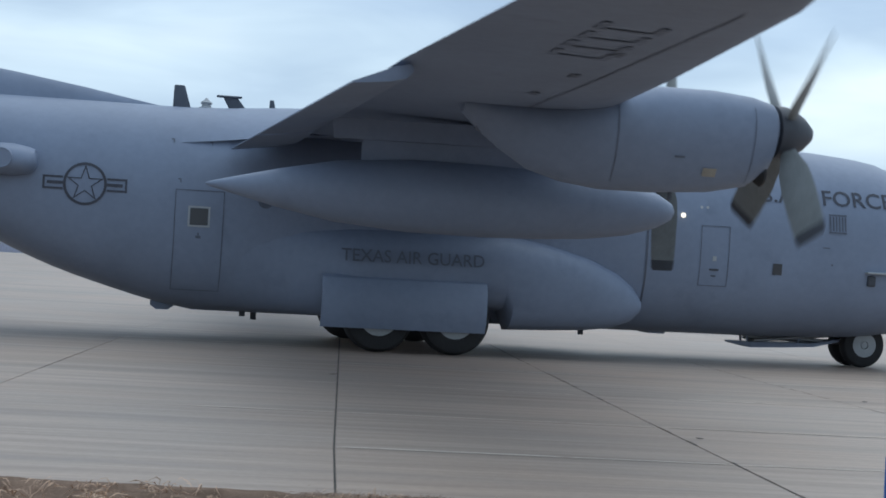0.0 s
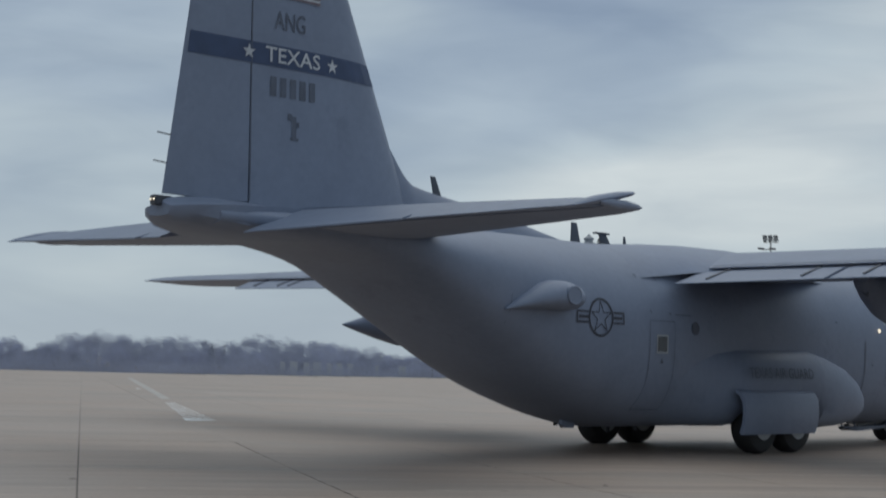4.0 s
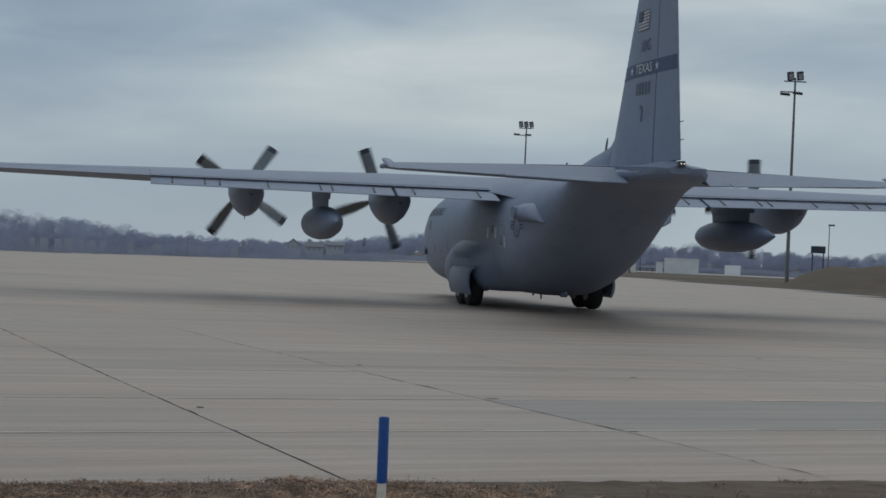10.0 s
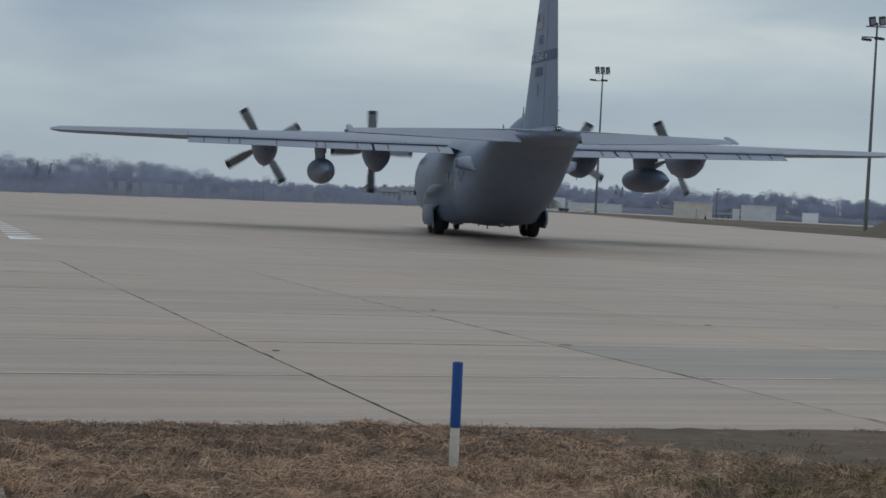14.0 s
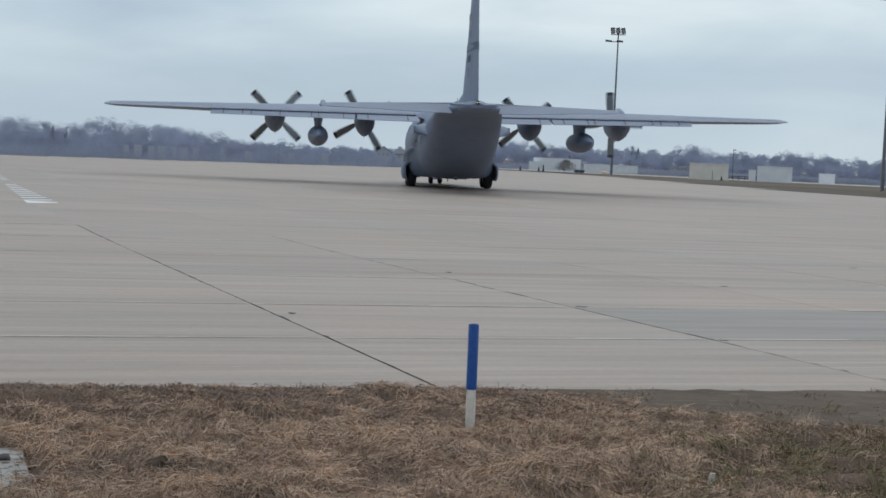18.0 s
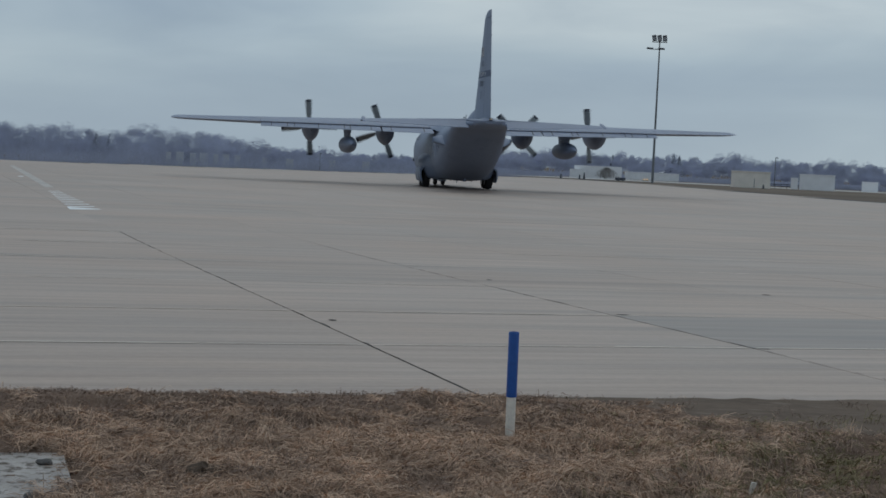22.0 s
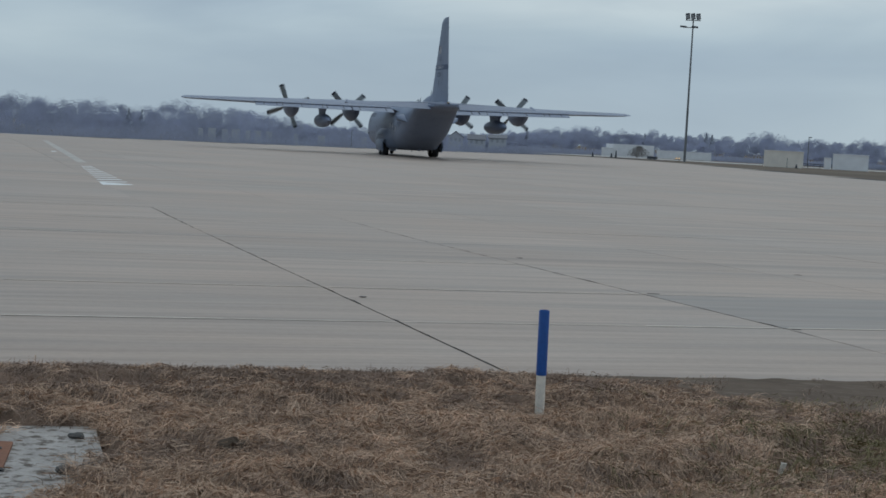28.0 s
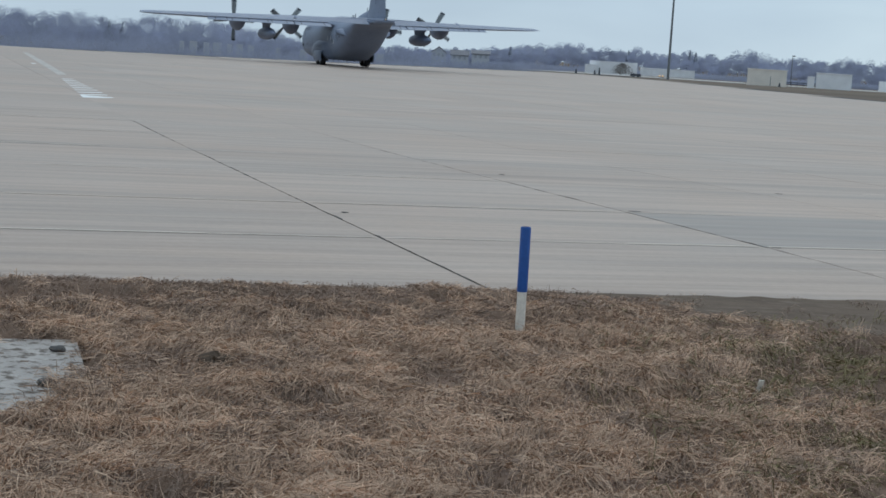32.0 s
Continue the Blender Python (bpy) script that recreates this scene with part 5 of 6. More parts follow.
def blades(name, tufts, each, seed, material, label, length, width, height, density, sway=0.5, spread=0.05, around=False):
    """Long bent blades, lying over in swirling tufts; one mesh."""
    rnd = np.random.RandomState(seed)
    cx, cy = rnd.uniform(-4.3, 4.3, tufts), rnd.uniform(5.4, 14.6, tufts)
    gap = verge(cx) - cy
    if around:
        cx, cy = rnd.uniform(-10.5, 10.5, tufts), rnd.uniform(-4.8, 16, tufts)
        gap = verge(cx) - cy
    keep = (gap > 0.0) & ((np.abs(np.arctan2(cx, cy)) < radians(24)) & (cy > 5.4) != around) & (rnd.rand(tufts) < density(cx, cy)) & (rnd.rand(tufts) > bare_patch(cx, cy) * 0.985) & (rnd.rand(tufts) > worn_strip(cx, cy) * 0.95)
    keep &= ((cx + 0.06) ** 2 + (cy - 11.40) ** 2 > 0.016)
    keep &= ((cx + 1.72) ** 2 + (cy - 9.13) ** 2 > 0.014)
    cx, cy, gap = cx[keep], cy[keep], gap[keep]
    n = len(cx)
    lean = 1.9 * swell(cx * 0.6, cy, 1.1, 71) + 0.8 * swell(cx, cy, 0.4, 72) - 0.8
    tall = rnd.uniform(0.65, 1.35, n) * np.clip(0.5 + gap / 3.0, 0, 1) * (1 - 0.55 * np.exp(-((cx + 0.06) ** 2 + (cy - 11.2) ** 2) / 0.12))
    rep = lambda a: np.repeat(a, each)
    m = n * each
    x, y = rep(cx) + rnd.normal(0, spread, m), rep(cy) + rnd.normal(0, spread, m)
    a = rep(lean) + rnd.normal(0, sway, m)
    l = length * rep(tall) * rnd.uniform(0.5, 1.3, m)
    h = height * rep(tall) * rnd.gamma(2.5, 0.4, m)
    base = turf_surface(x, y) - 0.01
    w = width * rnd.uniform(0.7, 1.4, m) / 2
    turn = rep(rnd.normal(0, 1.2, n)) + rnd.normal(0, 0.85, m)
    pts = []
    for q, up, wide in ((0.0, 0.0, 1.0), (0.25, 0.75, 1.0), (0.6, 1.0, 0.85), (1.0, 0.15, 0.0)):
        b = a + turn * q
        px, py = x + np.cos(b) * l * q, y + np.sin(b) * l * q
        pz = (turf_surface(px, py) if q else base) + h * up + (0.008 if q else 0)
        sx, sy, sz = -np.sin(b) * w * wide, np.cos(b) * w * wide, w * wide * rnd.normal(0, 0.8, m)
        if wide:
            pts += [np.stack([px - sx, py - sy, pz - sz], -1), np.stack([px + sx, py + sy, pz + sz], -1)]
        else:
            pts += [np.stack([px, py, pz], -1)]
    verts = np.stack(pts, 1).reshape(-1, 3)
    k = np.arange(m)[:, None] * 7
    loops = (k + np.array([[0, 1, 3, 2, 2, 3, 5, 4, 4, 5, 6]])).reshape(-1)
    sizes = np.tile([4, 4, 3], m)
    me = bpy.data.meshes.new(name)
    me.vertices.add(len(verts))
    me.vertices.foreach_set("co", verts.astype(np.float32).reshape(-1))
    me.loops.add(len(loops))
    me.loops.foreach_set("vertex_index", loops.astype(np.int32))
    me.polygons.add(len(sizes))
    me.polygons.foreach_set("loop_start", np.concatenate([[0], np.cumsum(sizes)[:-1]]).astype(np.int32))
    me.update(calc_edges=True)
    me.materials.append(material)
    return tagged(new(name, me), label, "grass", kind="stuff")


def straw_share(x, y):
    """How thick the pale straw lies: thin by the concrete and towards the worn ground."""
    g = verge(x) - y
    return np.clip((g - 0.3) / 1.9, 0.22, 1) * np.clip(1.15 - 0.6 * np.clip(x - 0.3, 0, 4) * np.clip((y - 5.2) / 1.6, 0.3, 1), 0.10, 1) * (1 - 0.6 * np.clip((y - 10.1) / 0.8, 0, 1) * np.clip((-0.2 - x) / 1.0, 0, 1)) * np.clip(0.75 + 0.5 * swell(x, y, 1.1, 9), 0.12, 1)


def brown_share(x, y):
    return np.clip(0.9 - 0.2 * np.clip(x - 0.3, 0, 3), 0.35, 1)


def green_share(x, y):
    return 1.5 * np.clip((x - 0.2) / 2.0, 0, 1) * np.clip((verge(x) - y - 0.8) / 2.5, 0, 1) * np.clip(0.42 + 0.28 * swell(x, y, 0.9, 15), 0.05, 1)


blades("dry_grass", 16000, 34, 11, STRAW, "pale straw-coloured dead grass in matted tufts", 0.170, 0.0026, 0.025, straw_share, 0.42, 0.036)
blades("loose_stalks", 4200, 5, 18, STALK, "pale curled stalks standing out of the matted grass", 0.17, 0.0030, 0.034, straw_share, 1.2, 0.06)
blades("brown_grass", 9000, 22, 12, STRAW_DARK, "dark brown dead stems between the tufts", 0.11, 0.0030, 0.019, brown_share, 0.9, 0.07)
blades("green_grass", 8000, 15, 13, GRASS_GREEN, "sparse young green grass among the straw", 0.12, 0.0036, 0.032, green_share, 0.9, 0.06)
blades("fringe_grass", 700, 9, 14, STRAW_DARK, "thin brown stems standing along the concrete edge", 0.09, 0.003, 0.036, lambda x, y: np.clip(1.2 - (verge(x) - y) / 0.35, 0, 1) * np.clip(0.5 + 0.9 * swell(x, y, 0.6, 17) - 0.25 * np.clip(x, -1, 3), 0.03, 1), 2.0, 0.06)


blades("rough_grass", 6000, 12, 16, STRAW, "matted straw-coloured grass around the viewpoint", 0.2, 0.0055, 0.04, lambda x, y: np.clip(0.6 + 0.5 * swell(x, y, 1.1, 9), 0.1, 1), 0.6, 0.08, True)


def make_tag():
    bm = bmesh.new()
    loft(bm, [[(-0.018, -0.006, z), (0.016 + 0.02 * z, -0.004, z), (0.016 + 0.02 * z, 0.006, z), (-0.018, 0.004, z)] for z in (-0.05, 0.02, 0.05)])
    tag = part("paper_scrap", bm, POST_WHITE)
    tag.matrix_basis = pose(1.45, 9.86, 0.0, 12, 8, 20)
    tagged(tag, "small whitish scrap caught upright in the grass", "litter")
    bm = bmesh.new()
    loft(bm, [[(0.07 * u, 0.04 * v * (1 - u * u), 0.02 * abs(v) + 0.02 * u) for v in (-1, -0.5, 0, 0.5, 1)] for u in (-0.95, -0.5, 0, 0.5, 0.95)], cap=False, closed=False)
    leaf = part("dead_leaf", bm, RUST)
    leaf.matrix_basis = pose(-0.62, 7.95, 0.06, 20, 15, 60)
    tagged(leaf, "curled reddish-brown dead leaf on the straw", "leaf")


def make_clod():
    bm = bmesh.new()
    bmesh.ops.create_icosphere(bm, subdivisions=3, radius=0.11)
    for v in bm.verts:
        v.co *= 1 + 0.35 * noise.noise(v.co * 14)
        v.co.z *= 0.62
        if v.co.x > 0.0 and v.co.y < 0.03:
            v.co *= 0.62
    c = part("soil_clod", bm, CLOD, smooth=True)
    c.matrix_basis = pose(-1.80, 9.17, 0.05)
    tagged(c, "dark lump of turned soil in the matted grass", "soil clod")


CLOD = surface("dark_soil", (0.10, 0.073, 0.054), 0.95, vary=0.3, scale=14, fine=60, bump=0.5, spec=0.1)
make_clod()
make_tag()


# ---- masts, buildings and woods ----
def polar(az, d, z=None):
    x, y = d * math.sin(radians(az)), d * math.cos(radians(az))
    return (x, y, ground_height(x, y) if z is None else z)


def make_mast(at, height, label, twist=0, heads=((-0.85, 0.2), (-0.05, 0.2), (0.75, 0.2), (-1.45, -1.4), (0.3, -1.4))):
    mast = thing("light_mast", label, "light mast", at=at, group="apron light masts", turn=twist - math.degrees(math.atan2(at[0], at[1])))
    bm = bmesh.new()
    tube(bm, (0, 0, 0), (0, 0, height), 0.21, 0.10, 12)
    part("pole", bm, MAST, mast, smooth=True)
    bm = bmesh.new()
    tube(bm, (-1.15, 0, height - 0.4), (1.15, 0, height - 0.4), 0.07)
    part("crossarm", bm, MAST, mast)
    bm = bmesh.new()
    tube(bm, (-1.5, 0, height - 1.5), (0.5, 0, height - 1.5), 0.07)
    part("lower_arm", bm, MAST, mast)
    for x, z in heads:
        bm = bmesh.new()
        w, h = (0.33, 0.46) if z > 0 else (0.5, 0.13)
        place = Matrix.Translation((x, 0, height + z)) @ Matrix.Rotation(radians(-9 if z > 0 else 4), 4, "Y") @ Matrix.Rotation(radians(12), 4, "X")
        box(bm, -w, w, -0.22, 0.22, -h, h, 0.06, place)
        head = part("floodlight", bm, GREY_DARK, mast, "dark floodlight head")
        if z > 0:
            bm = bmesh.new()
            box(bm, -w * 0.72, w * 0.72, -0.25, -0.2, -h * 0.75, h * 0.55, 0.02, place)
            part("lens", bm, LIGHT_GREY, head, "pale floodlight glass")
    return mast


make_mast(polar(4.29, 250, -0.05), 22.05, "tall grey apron light mast with floodlight heads")
make_mast(polar(13.62, 171, -0.05), 21.65, "tall grey apron light mast with paired floodlight heads", 12, ((-0.5, 0.15), (0.5, 0.22), (-1.0, -1.75), (0.3, -1.6)))


def make_shed(name, label, az, d, w, depth, h, wall, roofed=False):
    x, y, z = polar(az, d)
    z = max(z, -0.05) if d < 320 else z
    shed = thing(name, label, "building", at=(x, y, z), turn=-az, group="low buildings")
    bm = bmesh.new()
    box(bm, -w / 2, w / 2, 0, depth, -0.3, h, 0.03)
    part("wall", bm, wall, shed)
    bm = bmesh.new()
    if roofed:
        loft(bm, [[(-w / 2 - 0.3, y0, h), (0, y0, h + w * 0.16), (w / 2 + 0.3, y0, h), (w / 2 + 0.3, y0, h - 0.15), (0, y0, h + w * 0.16 - 0.15), (-w / 2 - 0.3, y0, h - 0.15)] for y0 in (-0.4, depth + 0.4)])
    else:
        box(bm, -w / 2 - 0.08, w / 2 + 0.08, -0.08, depth + 0.08, h, h + 0.12, 0.02)
    part("roof", bm, wall if not roofed else ROOF_GREY, shed)
    return shed


make_shed("equipment_shelter", "cream windowless equipment shelter on the far grass", 7.70, 250, 5.9, 3.0, 2.4, WALL_CREAM)
make_shed("equipment_shelter", "white windowless equipment shelter on the far grass", 9.97, 262, 5.5, 3.0, 2.4, WALL_WHITE)
make_shed("equipment_shelter", "small white equipment shelter on the far grass", 11.75, 285, 2.7, 2.5, 1.6, WALL_WHITE)
make_shed("white_building", "low white flat-roofed building beyond the apron", 2.36, 490, 14.4, 9, 3.5, WALL_WHITE)
make_shed("long_building", "long low white building beyond the apron", 4.26, 480, 16.0, 8, 2.2, WALL_WHITE)

def make_house(az, w, eaves, ridge, gable, wall, label):
    """A far two-storey house; eaves and ridge in degrees over the horizon."""
    d = 572
    x, y, z = polar(az, d)
    e, r = (EYE[2] + d * math.tan(radians(q)) - z for q in (eaves, ridge))
    house = thing("house", label, "house", at=(x, y, z), turn=-az, group="houses before the far woods")
    h = w / 2
    bm = bmesh.new()
    rings = [[(-h, 0, -0.3), (h, 0, -0.3), (h, 0, e), (0, 0, r - 0.1), (-h, 0, e)], [(-h, 7, -0.3), (h, 7, -0.3), (h, 7, e), (0, 7, r - 0.1), (-h, 7, e)]]
    if not gable:
        rings = [[(q, 0, -0.3), (q, 7, -0.3), (q, 7, e), (q, 3.5, r - 0.1), (q, 0, e)] for q in (-h, h)]
    loft(bm, rings)
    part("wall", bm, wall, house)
    bm = bmesh.new()
    k = 0.35
    drop = (r - e) / h * k if gable else (r - e) / 3.5 * k
    if gable:
        loft(bm, [[(-h - k, q, e - drop), (0, q, r), (h + k, q, e - drop), (h + k, q, e - drop - 0.2), (0, q, r - 0.2), (-h - k, q, e - drop - 0.2)] for q in (-k, 7 + k)])
    else:
        loft(bm, [[(q, -k, e - drop), (q, 3.5, r), (q, 7 + k, e - drop), (q, 7 + k, e - drop - 0.2), (q, 3.5, r - 0.2), (q, -k, e - drop - 0.2)] for q in (-h - k, h + k)])
    part("roof", bm, ROOF_GREY, house)
    for q in range(3):
        bm = bmesh.new()
        c = (q - 1) * w * 0.3
        box(bm, c - 0.4, c + 0.4, -0.05, 0.04, e - 1.7, e - 0.5)
        part("window", bm, PANE_FAR, house)


make_house(-3.83, 5.2, 0.02, 0.22, True, WALL_DULL, "far pale house with a gable before the woods")
make_house(-3.08, 6.2, -0.03, 0.13, False, WALL_DULL, "far house with a wide grey roof before the woods")
make_house(-2.34, 6.2, 0.05, 0.16, False, WALL_DULL, "far pale two-storey house before the woods")



def make_extras():
    # annexes beside the shelters and the white building
    for name, label, az, d, w, dp, h in (("annex", "small white cabinet beside the white shelter", 9.20, 262, 1.1, 1.0, 1.7), ("annex", "low white annex beside the white building", 1.55, 488, 3.2, 5, 2.3)):
        make_shed(name, label, az, d, w, dp, h, WALL_WHITE)
    # thin poles
    for az, d, h, r, label in ((8.52, 300, 5.2, 0.09, "thin grey lamp pole beyond the shelters"), (7.83, 248, 1.5, 0.05, "short thin post before the cream shelter"), (15.0, 165, 6.2, 0.06, "thin pole on the grass bank"), (-7.53, 560, 8.4, 0.16, "thin pole standing before the far woods")):
        p = thing("pole", label, "pole", at=polar(az, d, None if d > 400 else -0.05), group="thin poles")
        bm = bmesh.new()
        tube(bm, (0, 0, -0.2), (0, 0, h), r, r * 0.7, 8)
        part("shaft", bm, MAST, p)
        if h > 4:
            bm = bmesh.new()
            box(bm, -0.1, 0.5, -0.12, 0.12, h, h + 0.16, 0.03)
            part("lamp_head", bm, GREY_DARK, p)
    # dark box on two posts behind the bank
    b = thing("raised_box", "dark box raised on two posts behind the bank", "equipment box", at=polar(14.65, 185), turn=-14.65)
    top = EYE[2] + 185 * math.tan(radians(0.75)) - polar(14.65, 185)[2]
    for x in (-0.6, 0.6):
        bm = bmesh.new()
        tube(bm, (x, 0, -0.2), (x, 0, top - 0.7), 0.07, 0.07, 8)
        part("leg", bm, GREY_DARK, b)
    bm = bmesh.new()
    box(bm, -0.8, 0.8, -0.4, 0.4, top - 0.8, top, 0.04)
    part("cabinet", bm, GREY_DARK, b)
    # dark markers along the far edge of the apron
    for az, d, h in ((1.06, 262, 0.7), (1.72, 262, 0.7), (1.88, 262, 1.1), (8.15, 246, 0.6), (3.10, 262, 0.6), (3.24, 262, 0.5)):
        c = thing("edge_marker", "small dark marker standing at the far apron edge", "marker", at=polar(az, d, -0.05), group="far edge markers")
        bm = bmesh.new()
        lathe(bm, [(0, 0.3), (0.06, 0.3), (0.07, 0.17), (h, 0.08)], "Z", 10)
        part("cone", bm, GREY_DARK, c)
    # dark low fence behind the shelters
    f = thing("fence", "low dark fence behind the shelters", "fence", at=polar(8.75, 268, -0.05), turn=-8.75)
    for k in range(7):
        bm = bmesh.new()
        box(bm, -2.9 + 0.95 * k, -2.82 + 0.95 * k, 0, 0.08, -0.1, 0.75)
        part("fence_post", bm, GREY_DARK, f)
    for z in (0.3, 0.6):
        bm = bmesh.new()
        box(bm, -2.9, 2.9, 0.02, 0.06, z, z + 0.1)
        part("rail", bm, GREY_DARK, f)
    # bare bush before the white building
    x, y, z = polar(2.68, 440)
    bush = thing("bush", "rounded leafless bush before the white building", "bush", at=(x, y, z))
    rnd = random.Random(31)
    bm = bmesh.new()
    for k in range(7):
        tube(bm, (rnd.uniform(-0.4, 0.4), 0, -0.3), (rnd.uniform(-2.5, 2.5), rnd.uniform(-1, 1), rnd.uniform(1.2, 2.4)), 0.08, 0.03, 5)
    part("stems", bm, TWIG, bush)
    bm = bmesh.new()
    for k in range(1000):
        a, q, t = rnd.uniform(0, 6.283), rnd.uniform(0, 1) ** 0.5, rnd.uniform(0, 1)
        r = 3.5 * q * math.sqrt(max(0.05, 1 - (1.05 * t) ** 2)) * (0.8 + 0.2 * math.sin(a * 5))
        c = Vector((r * math.cos(a), 0.5 * r * math.sin(a), 0.1 + 2.6 * t))
        e = c + Vector((rnd.uniform(-0.5, 0.5), 0, rnd.uniform(0.1, 0.6)))
        bm.faces.new([bm.verts.new(p) for p in (c - Vector((0.05, 0, 0)), c + Vector((0.05, 0, 0.03)), e)])
    part("twigs", bm, TWIG, bush)
    # pale walls showing between the far trees
    for az, w, top in ((-12.85, 1.6, -0.17), (-12.45, 2.6, -0.15), (-12.0, 2.0, -0.17), (-11.62, 2.8, -0.15), (-11.2, 1.6, -0.18), (-10.85, 2.4, -0.16), (-10.45, 2.0, -0.17), (-9.5, 1.6, -0.21), (-8.6, 2.6, -0.22), (-7.1, 2.2, -0.2), (-5.9, 2.6, -0.19)):
        z = polar(az, 566)[2]
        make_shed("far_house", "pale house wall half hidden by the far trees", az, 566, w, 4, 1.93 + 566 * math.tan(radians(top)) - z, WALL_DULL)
    # grass bank beside the apron
    bm = bmesh.new()
    rows = []
    for k in range(41):
        az = 13.4 + 16.6 * k / 40
        f = max(0.0, min(1.0, (az - 13.5) / 1.4)) ** 0.7 * (0.93 + 0.25 * min(1.0, max(0.0, (az - 14.8) / 3.2))) * (1 + 0.05 * math.sin(az * 5) + 0.03 * math.sin(az * 13))
        rows.append([bm.verts.new(polar(az, d, -0.08 + f * h)) for d, h in ((143, 0), (147, 0.55), (152, 1.5), (158, 2.1), (166, 2.25), (180, 1.9), (200, 0.8), (225, 0))])
    for a, b in zip(rows, rows[1:]):
        for q in range(7):
            bm.faces.new((a[q], a[q + 1], b[q + 1], b[q]))
    tagged(part("grass_bank", bm, FIELD, smooth=True), "low bank of brown grass beside the apron", "bank", kind="structure")
    # low guard light with two amber lamps, and a dark sign, by the far apron edge
    g = thing("guard_light", "low airfield guard light with two glowing amber lamps", "airfield light", at=polar(4.05, 270, -0.05), turn=-4.05)
    bm = bmesh.new()
    box(bm, -0.42, 0.42, -0.12, 0.12, 0.12, 0.26, 0.03)
    for x in (-0.3, 0.3):
        tube(bm, (x, 0, -0.05), (x, 0, 0.14), 0.04, 0.04, 8)
    part("frame", bm, MAST, g)
    for x in (-0.24, 0.24):
        bm = bmesh.new()
        lathe(bm, [(-0.16, 0.13), (-0.13, 0.15), (0.1, 0.15), (0.12, 0.10)], "Y", 14, (x, 0, 0.38))
        lamp = part("lamp_body", bm, GREY_DARK, g, smooth=True)
        bm = bmesh.new()
        lathe(bm, [(-0.19, 0.02), (-0.18, 0.08), (-0.163, 0.11)], "Y", 14, (x, 0, 0.38))
        part("lens", bm, AMBER, lamp, "glowing amber lens", True)
    g = thing("airfield_sign", "low dark airfield sign on short legs", "sign", at=polar(3.16, 266, -0.05), turn=-3.16)
    bm = bmesh.new()
    box(bm, -0.85, 0.85, -0.1, 0.1, 0.1, 0.5, 0.03)
    part("panel", bm, GREY_DARK, g)
    for x in (-0.6, 0.6):
        bm = bmesh.new()
        tube(bm, (x, 0, -0.05), (x, 0, 0.12), 0.04, 0.04, 8)
        part("leg", bm, MAST, g)


make_extras()


def crown(rnd, x, y, z, h, w, lumps, many):
    """A bare tree far off: trunk, limbs to rounded lumps of fine twigs, as triangles (n, 3, 3)."""
    low = h * rnd.uniform(0.12, 0.32)
    a, q = rnd.uniform(0, 2 * math.pi, lumps), rnd.uniform(0.0, 1.0, lumps) ** 0.5
    cx, cz = x + 0.78 * w * q * np.cos(a), z + (h + low) / 2 + 0.80 * (h - low) / 2 * q * np.sin(a)
    cy = y + rnd.uniform(-1.5, 1.5, lumps)
    r = w * rnd.uniform(0.22, 0.46, lumps)
    tris = [np.array([[[x - 0.2, y, z], [x + 0.2, y, z], [x, y, z + h * 0.8]]])]
    foot = z + low + (cz - z - low) * rnd.uniform(0.1, 0.5, lumps)
    limb = np.stack([np.stack([np.full(lumps, x - 0.05), np.full(lumps, y), foot], -1), np.stack([np.full(lumps, x + 0.05), np.full(lumps, y), foot + 0.1], -1), np.stack([cx, cy, cz], -1)], 1)
    tris.append(limb)
    n = lumps * many
    k = np.repeat(np.arange(lumps), many)
    b, d = rnd.uniform(0, 2 * math.pi, n), rnd.uniform(0, 1, n) ** 0.5
    d = d * (1 + 0.3 * rnd.normal(0, 0.35, n))
    px, pz = cx[k] + r[k] * d * np.cos(b), np.maximum(cz[k] + r[k] * d * np.sin(b) * 0.9, z)
    way = np.where(np.sin(b) > -0.3, b, rnd.uniform(0.4, 2.7, n)) + rnd.normal(0, 0.5, n)
    l, wd = rnd.uniform(0.22, 0.62, n), rnd.uniform(0.03, 0.065, n)
    py = cy[k] + rnd.uniform(-1.2, 1.2, n)
    sx, sz = np.sin(way) * wd, -np.cos(way) * wd
    tris.append(np.stack([np.stack([px - sx, py, pz - sz], -1), np.stack([px + sx, py, pz + sz], -1), np.stack([px + np.cos(way) * l, py, pz + np.sin(way) * l], -1)], 1))
    return np.concatenate(tris)


def triangles(name, tris, material):
    """One mesh of loose triangles (n, 3, 3)."""
    me = bpy.data.meshes.new(name)
    n = len(tris)
    me.vertices.add(3 * n)
    me.vertices.foreach_set("co", tris.astype(np.float32).reshape(-1))
    me.loops.add(3 * n)
    me.loops.foreach_set("vertex_index", np.arange(3 * n, dtype=np.int32))
    me.polygons.add(n)
    me.polygons.foreach_set("loop_start", np.arange(0, 3 * n, 3, dtype=np.int32))
    me.update(calc_edges=True)
    me.materials.append(material)
    return new(name, me)


TREE_LINE = [(-42, 0.3), (-30, 0.4), (-24.5, 0.42), (-21.6, 0.22), (-19.3, 0.64), (-18.6, 0.63), (-17.3, 0.50), (-16.1, 0.52), (-15.2, 0.36), (-13.6, 0.54), (-11.4, 0.55), (-10, 0.28), (-7, 0.10), (-4, 0.14), (-2, 0.22), (-0.5, 0.40), (0.5, 0.58), (2, 0.42), (4.7, 0.47), (6, 0.38), (7.1, 0.64), (8.0, 0.45), (11.3, 0.50), (14, 0.42), (20, 0.4), (45, 0.4)]


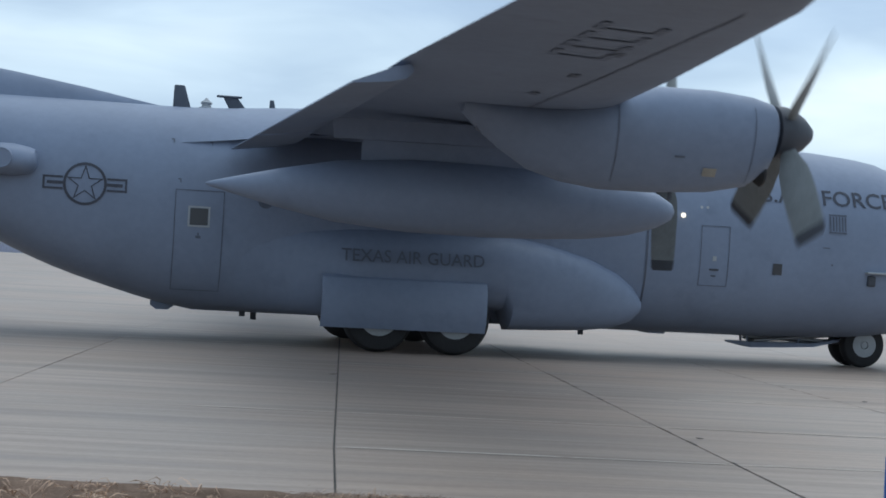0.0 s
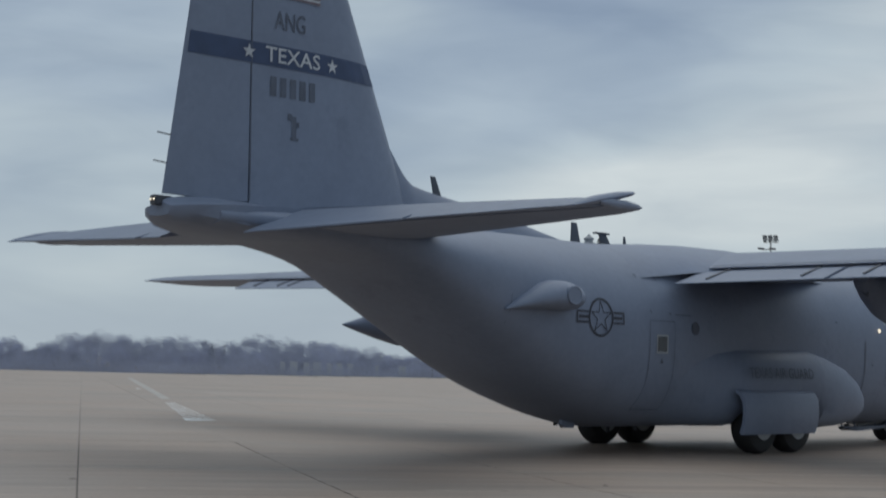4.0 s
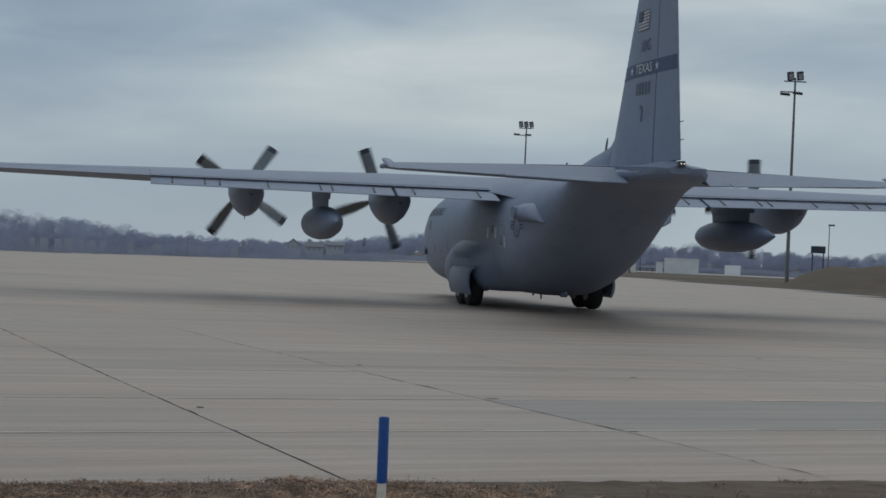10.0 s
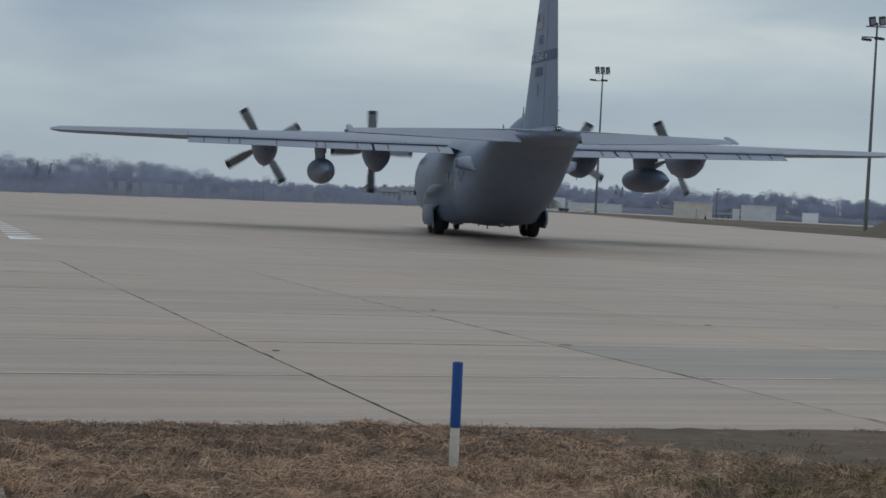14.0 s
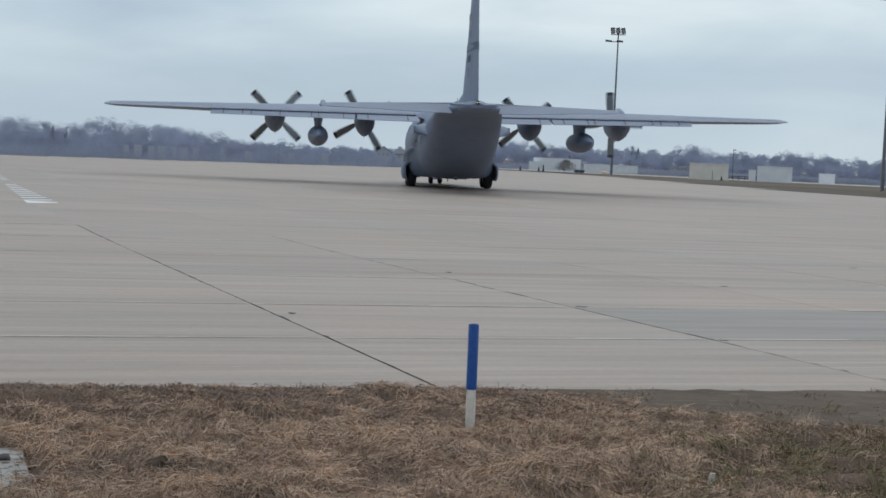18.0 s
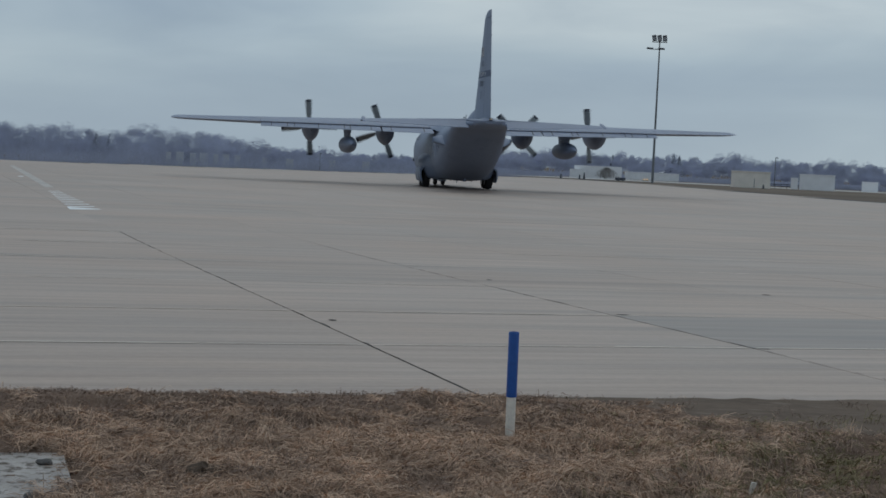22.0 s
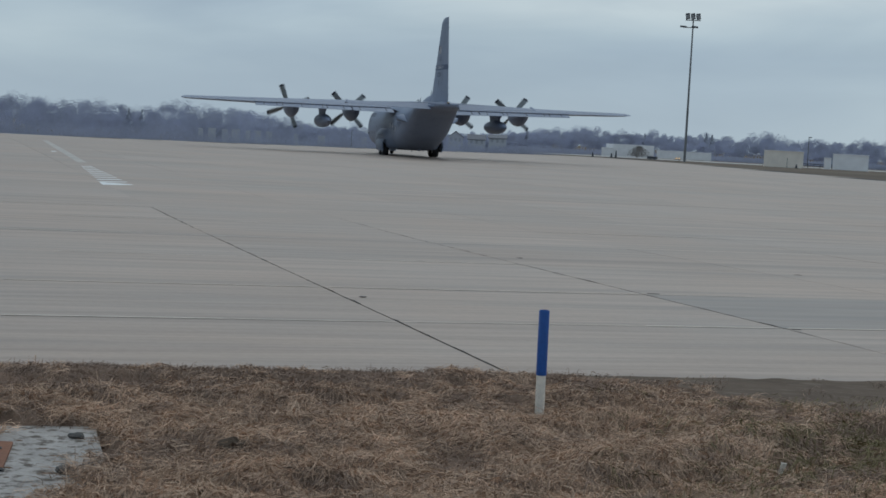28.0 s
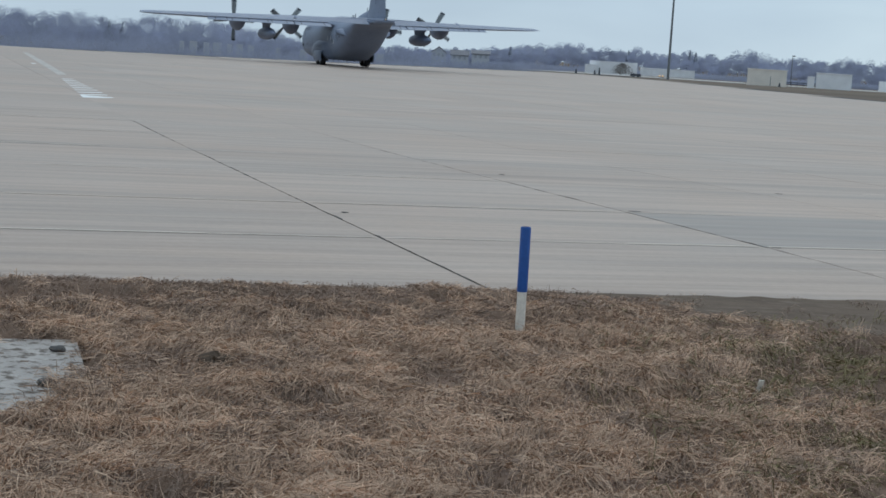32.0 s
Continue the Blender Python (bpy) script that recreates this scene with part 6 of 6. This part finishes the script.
def make_woods():
    rnd = np.random.RandomState(21)
    tris = []
    az = -40.0
    while az < 40:
        seen = -30 < az < 22
        for row in range(4):
            d = 588 + 20 * row + rnd.uniform(-6, 6)
            a = az + rnd.uniform(-0.22, 0.22)
            x, y, z = polar(a, d)
            line = EYE[2] + d * math.tan(radians(smoothed(TREE_LINE, a)[0])) - z
            h = line * (1.03 + 0.34 * noise.noise(Vector((a * 1.1, row * 3.0, 2.0))) + rnd.uniform(-0.08, 0.08)) * (0.72 if row == 0 else 1.0)
            tris.append(crown(rnd, x, y, z, h, h * rnd.uniform(0.28, 0.50), 9 if seen else 4, 150 if seen else 30))
        az += 0.27 if seen else 0.5
    # brush along the foot of the woods
    n = 200000
    a, d = np.radians(rnd.uniform(-34, 24, n)), rnd.uniform(541, 600, n)
    x, y = d * np.sin(a), d * np.cos(a)
    base = np.array([ground_height(p, q) for p, q in zip(x, y)])
    top = np.maximum(1.2, EYE[2] - d * math.tan(radians(0.25)) - base) * (0.85 + 0.42 * swell(x, d, 22.0, 41) + 0.25 * swell(x, d, 6.0, 43))
    z = base + top * rnd.uniform(-0.05, 1, n)
    lean, l, w = rnd.normal(0, 0.7, n), rnd.uniform(0.4, 1.0, n), rnd.uniform(0.05, 0.12, n)
    tris.append(np.stack([np.stack([x - w, y, z], -1), np.stack([x + w, y, z], -1), np.stack([x + np.sin(lean) * l, y, z + np.abs(np.cos(lean)) * l], -1)], 1))
    tagged(triangles("far_woods", np.concatenate(tris), HAZED_WOOD), "bare winter woods along the horizon, distance haze tinted into their colour", "woods", kind="stuff")


def make_conifer(az, d, h):
    x, y, z = polar(az, d)
    tree = thing("conifer", "pointed evergreen standing among the bare woods, paled to their haze tint", "tree", at=(x, y, z), group="evergreens in the far woods")
    bm = bmesh.new()
    tube(bm, (0, 0, 0), (0, 0, h * 0.9), 0.25, 0.05, 6)
    part("trunk", bm, HAZED_WOOD, tree)
    rnd = random.Random(int(az * 10))
    bm = bmesh.new()
    for k in range(420):
        t = rnd.uniform(0.08, 1.0) ** 1.2
        a, r = rnd.uniform(0, 6.283), ((1 - t) * h * 0.26 + 0.25) * rnd.uniform(0.6, 1.2)
        c = Vector((r * 0.55 * math.cos(a), r * 0.55 * math.sin(a), h * t))
        e = Vector((r * math.cos(a), r * math.sin(a), h * t - 0.3))
        s = Vector((-math.sin(a), math.cos(a), 0.4)) * 0.25
        bm.faces.new([bm.verts.new(p) for p in (c - s, c + s, e)])
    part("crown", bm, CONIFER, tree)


for az, d, h in ((-15.35, 600, 12.6), (-14.9, 606, 12.2), (-1.3, 596, 8.8), (2.86, 600, 8.8), (5.0, 600, 10.2), (5.2, 602, 9.6)):
    make_conifer(az, d, h)


def make_strip():
    bm = bmesh.new()
    bm.faces.new([bm.verts.new((*polar(a, d, 0)[:2], -0.02)) for a, d in ((-1.2, 276), (1.0, 268), (16, 268), (16, 292), (1.0, 290))])
    tagged(part("far_taxiway", bm, STRIP), "pale far taxiway beyond the grass", "taxiway", kind="structure")


make_strip()
make_woods()

lay_slabs()


# ---- what moves ----
def taxi(x, y, heading, lean):
    return pose(x, y, 0.0, lean, 0, heading)


# the blades' angle at each time, for the four propellers from the left wing to the right
TIMES = [0, 1, 2, 3, 4, 7, 8, 9, 10, 11, 12, 13, 14, 17, 18, 19, 20, 21, 22, 23, 24, 25, 28, 29, 30, 31, 32]
SPIN = [
    [10, 30, 0, 65, 60, 40, 75, 11, 35, 70, 3, 28, 60, 5, 45, 77, 25, 58, 87, 85, 30, 70, 70, 0, 35, 50, 0],
    [30, 50, 10, 65, 60, 3, 72, 47, 70, 68, 50, 20, 0, 88, 60, 42, 36, 5, 70, 72, 45, 33, 48, 80, 82, 72, 40],
    [0, 20, 85, 40, 20, 80, 55, 30, 0, 60, 0, 40, 30, 5, 50, 0, 60, 5, 45, 20, 40, 0, 35, 20, 20, 60, 10],
    [52, 30, 30, 50, 70, 85, 83, 30, 0, 20, 0, 85, 65, 42, 88, 38, 0, 42, 85, 0, 40, 0, 40, 77, 25, 78, 30],
]


def turning(angles):
    """Rows of time and angle: each blade set reaches its angles, turning about 60 degrees a tenth of a second."""
    rows, total = [(0.0, float(angles[0]))], float(angles[0])
    for t0, t1, a0, a1 in zip(TIMES, TIMES[1:], angles, angles[1:]):
        steps = (t1 - t0) * 10
        gain = (a1 - a0) % 90
        gain += 90 * round((60.0 * steps - gain) / 90)
        rows += [(t0 + k / 10, total + gain * k / steps) for k in range(1, steps + 1)]
        total += gain
    return rows


TAXI = [
    (0.0, taxi(-10.35, 32.27, 27.0, -0.12)),
    (0.5, taxi(-8.67, 32.91, 29.9, 0.15)),
    (1.0, taxi(-7.18, 33.72, 32.7, 0.15)),
    (2.0, taxi(-4.12, 35.49, 39.2, -0.25)),
    (3.0, taxi(-1.29, 37.48, 46.1, -0.24)),
    (4.0, taxi(1.16, 40.12, 54.2, -0.31)),
    (4.5, taxi(2.28, 41.19, 58.6, -0.58)),
    (6.5, taxi(5.38, 46.86, 78.9, -0.45)),
    (7.5, taxi(5.88, 50.72, 86.4, -0.40)),
    (8.0, taxi(5.84, 52.52, 90.7, -0.36)),
    (9.0, taxi(5.55, 55.99, 96.5, -0.45)),
    (10.0, taxi(4.83, 59.80, 99.8, -0.80)),
    (11.0, taxi(3.80, 63.95, 101.5, -0.95)),
    (12.0, taxi(2.64, 68.27, 102.0, -1.22)),
    (13.0, taxi(1.49, 72.63, 101.3, -1.30)),
    (14.5, taxi(-0.04, 79.33, 98.3, -1.20)),
    (17.0, taxi(-1.88, 91.36, 96.2, -0.96)),
    (19.0, taxi(-3.07, 101.12, 96.7, -1.24)),
    (21.0, taxi(-4.46, 110.70, 98.5, -1.19)),
    (23.0, taxi(-6.51, 120.40, 101.6, -0.78)),
    (25.0, taxi(-9.11, 129.72, 104.8, -0.84)),
    (28.0, taxi(-13.78, 143.53, 106.1, -0.79)),
    (30.0, taxi(-16.93, 152.18, 108.8, -0.93)),
    (32.0, taxi(-20.34, 161.11, 110.3, -1.01)),
]


def rolled():
    """Time and metres rolled, every tenth of a second."""
    out, far = [(0.0, 0.0)], 0.0
    for k in range(1, 321):
        a, b = [[np.interp(q / 10, [r[0] for r in TAXI], [r[1].translation[c] for r in TAXI]) for c in (0, 1)] for q in (k - 1, k)]
        far += math.hypot(b[0] - a[0], b[1] - a[1])
        out.append((k / 10, far))
    return out


def motions():
    walk(aircraft, TAXI)
    path = rolled()
    for wheel, radius in wheels:
        hub = wheel.matrix_basis.copy()
        walk(wheel, [(t, hub @ pose(0, 0, 0, 0, math.degrees(far / radius), 0)) for t, far in path])
    for (hub, y0), angles in zip(propellers, SPIN):
        place = prop_place(y0)
        walk(hub, [(t, place @ pose(0, 0, 0, a)) for t, a in turning(angles)])


motions()
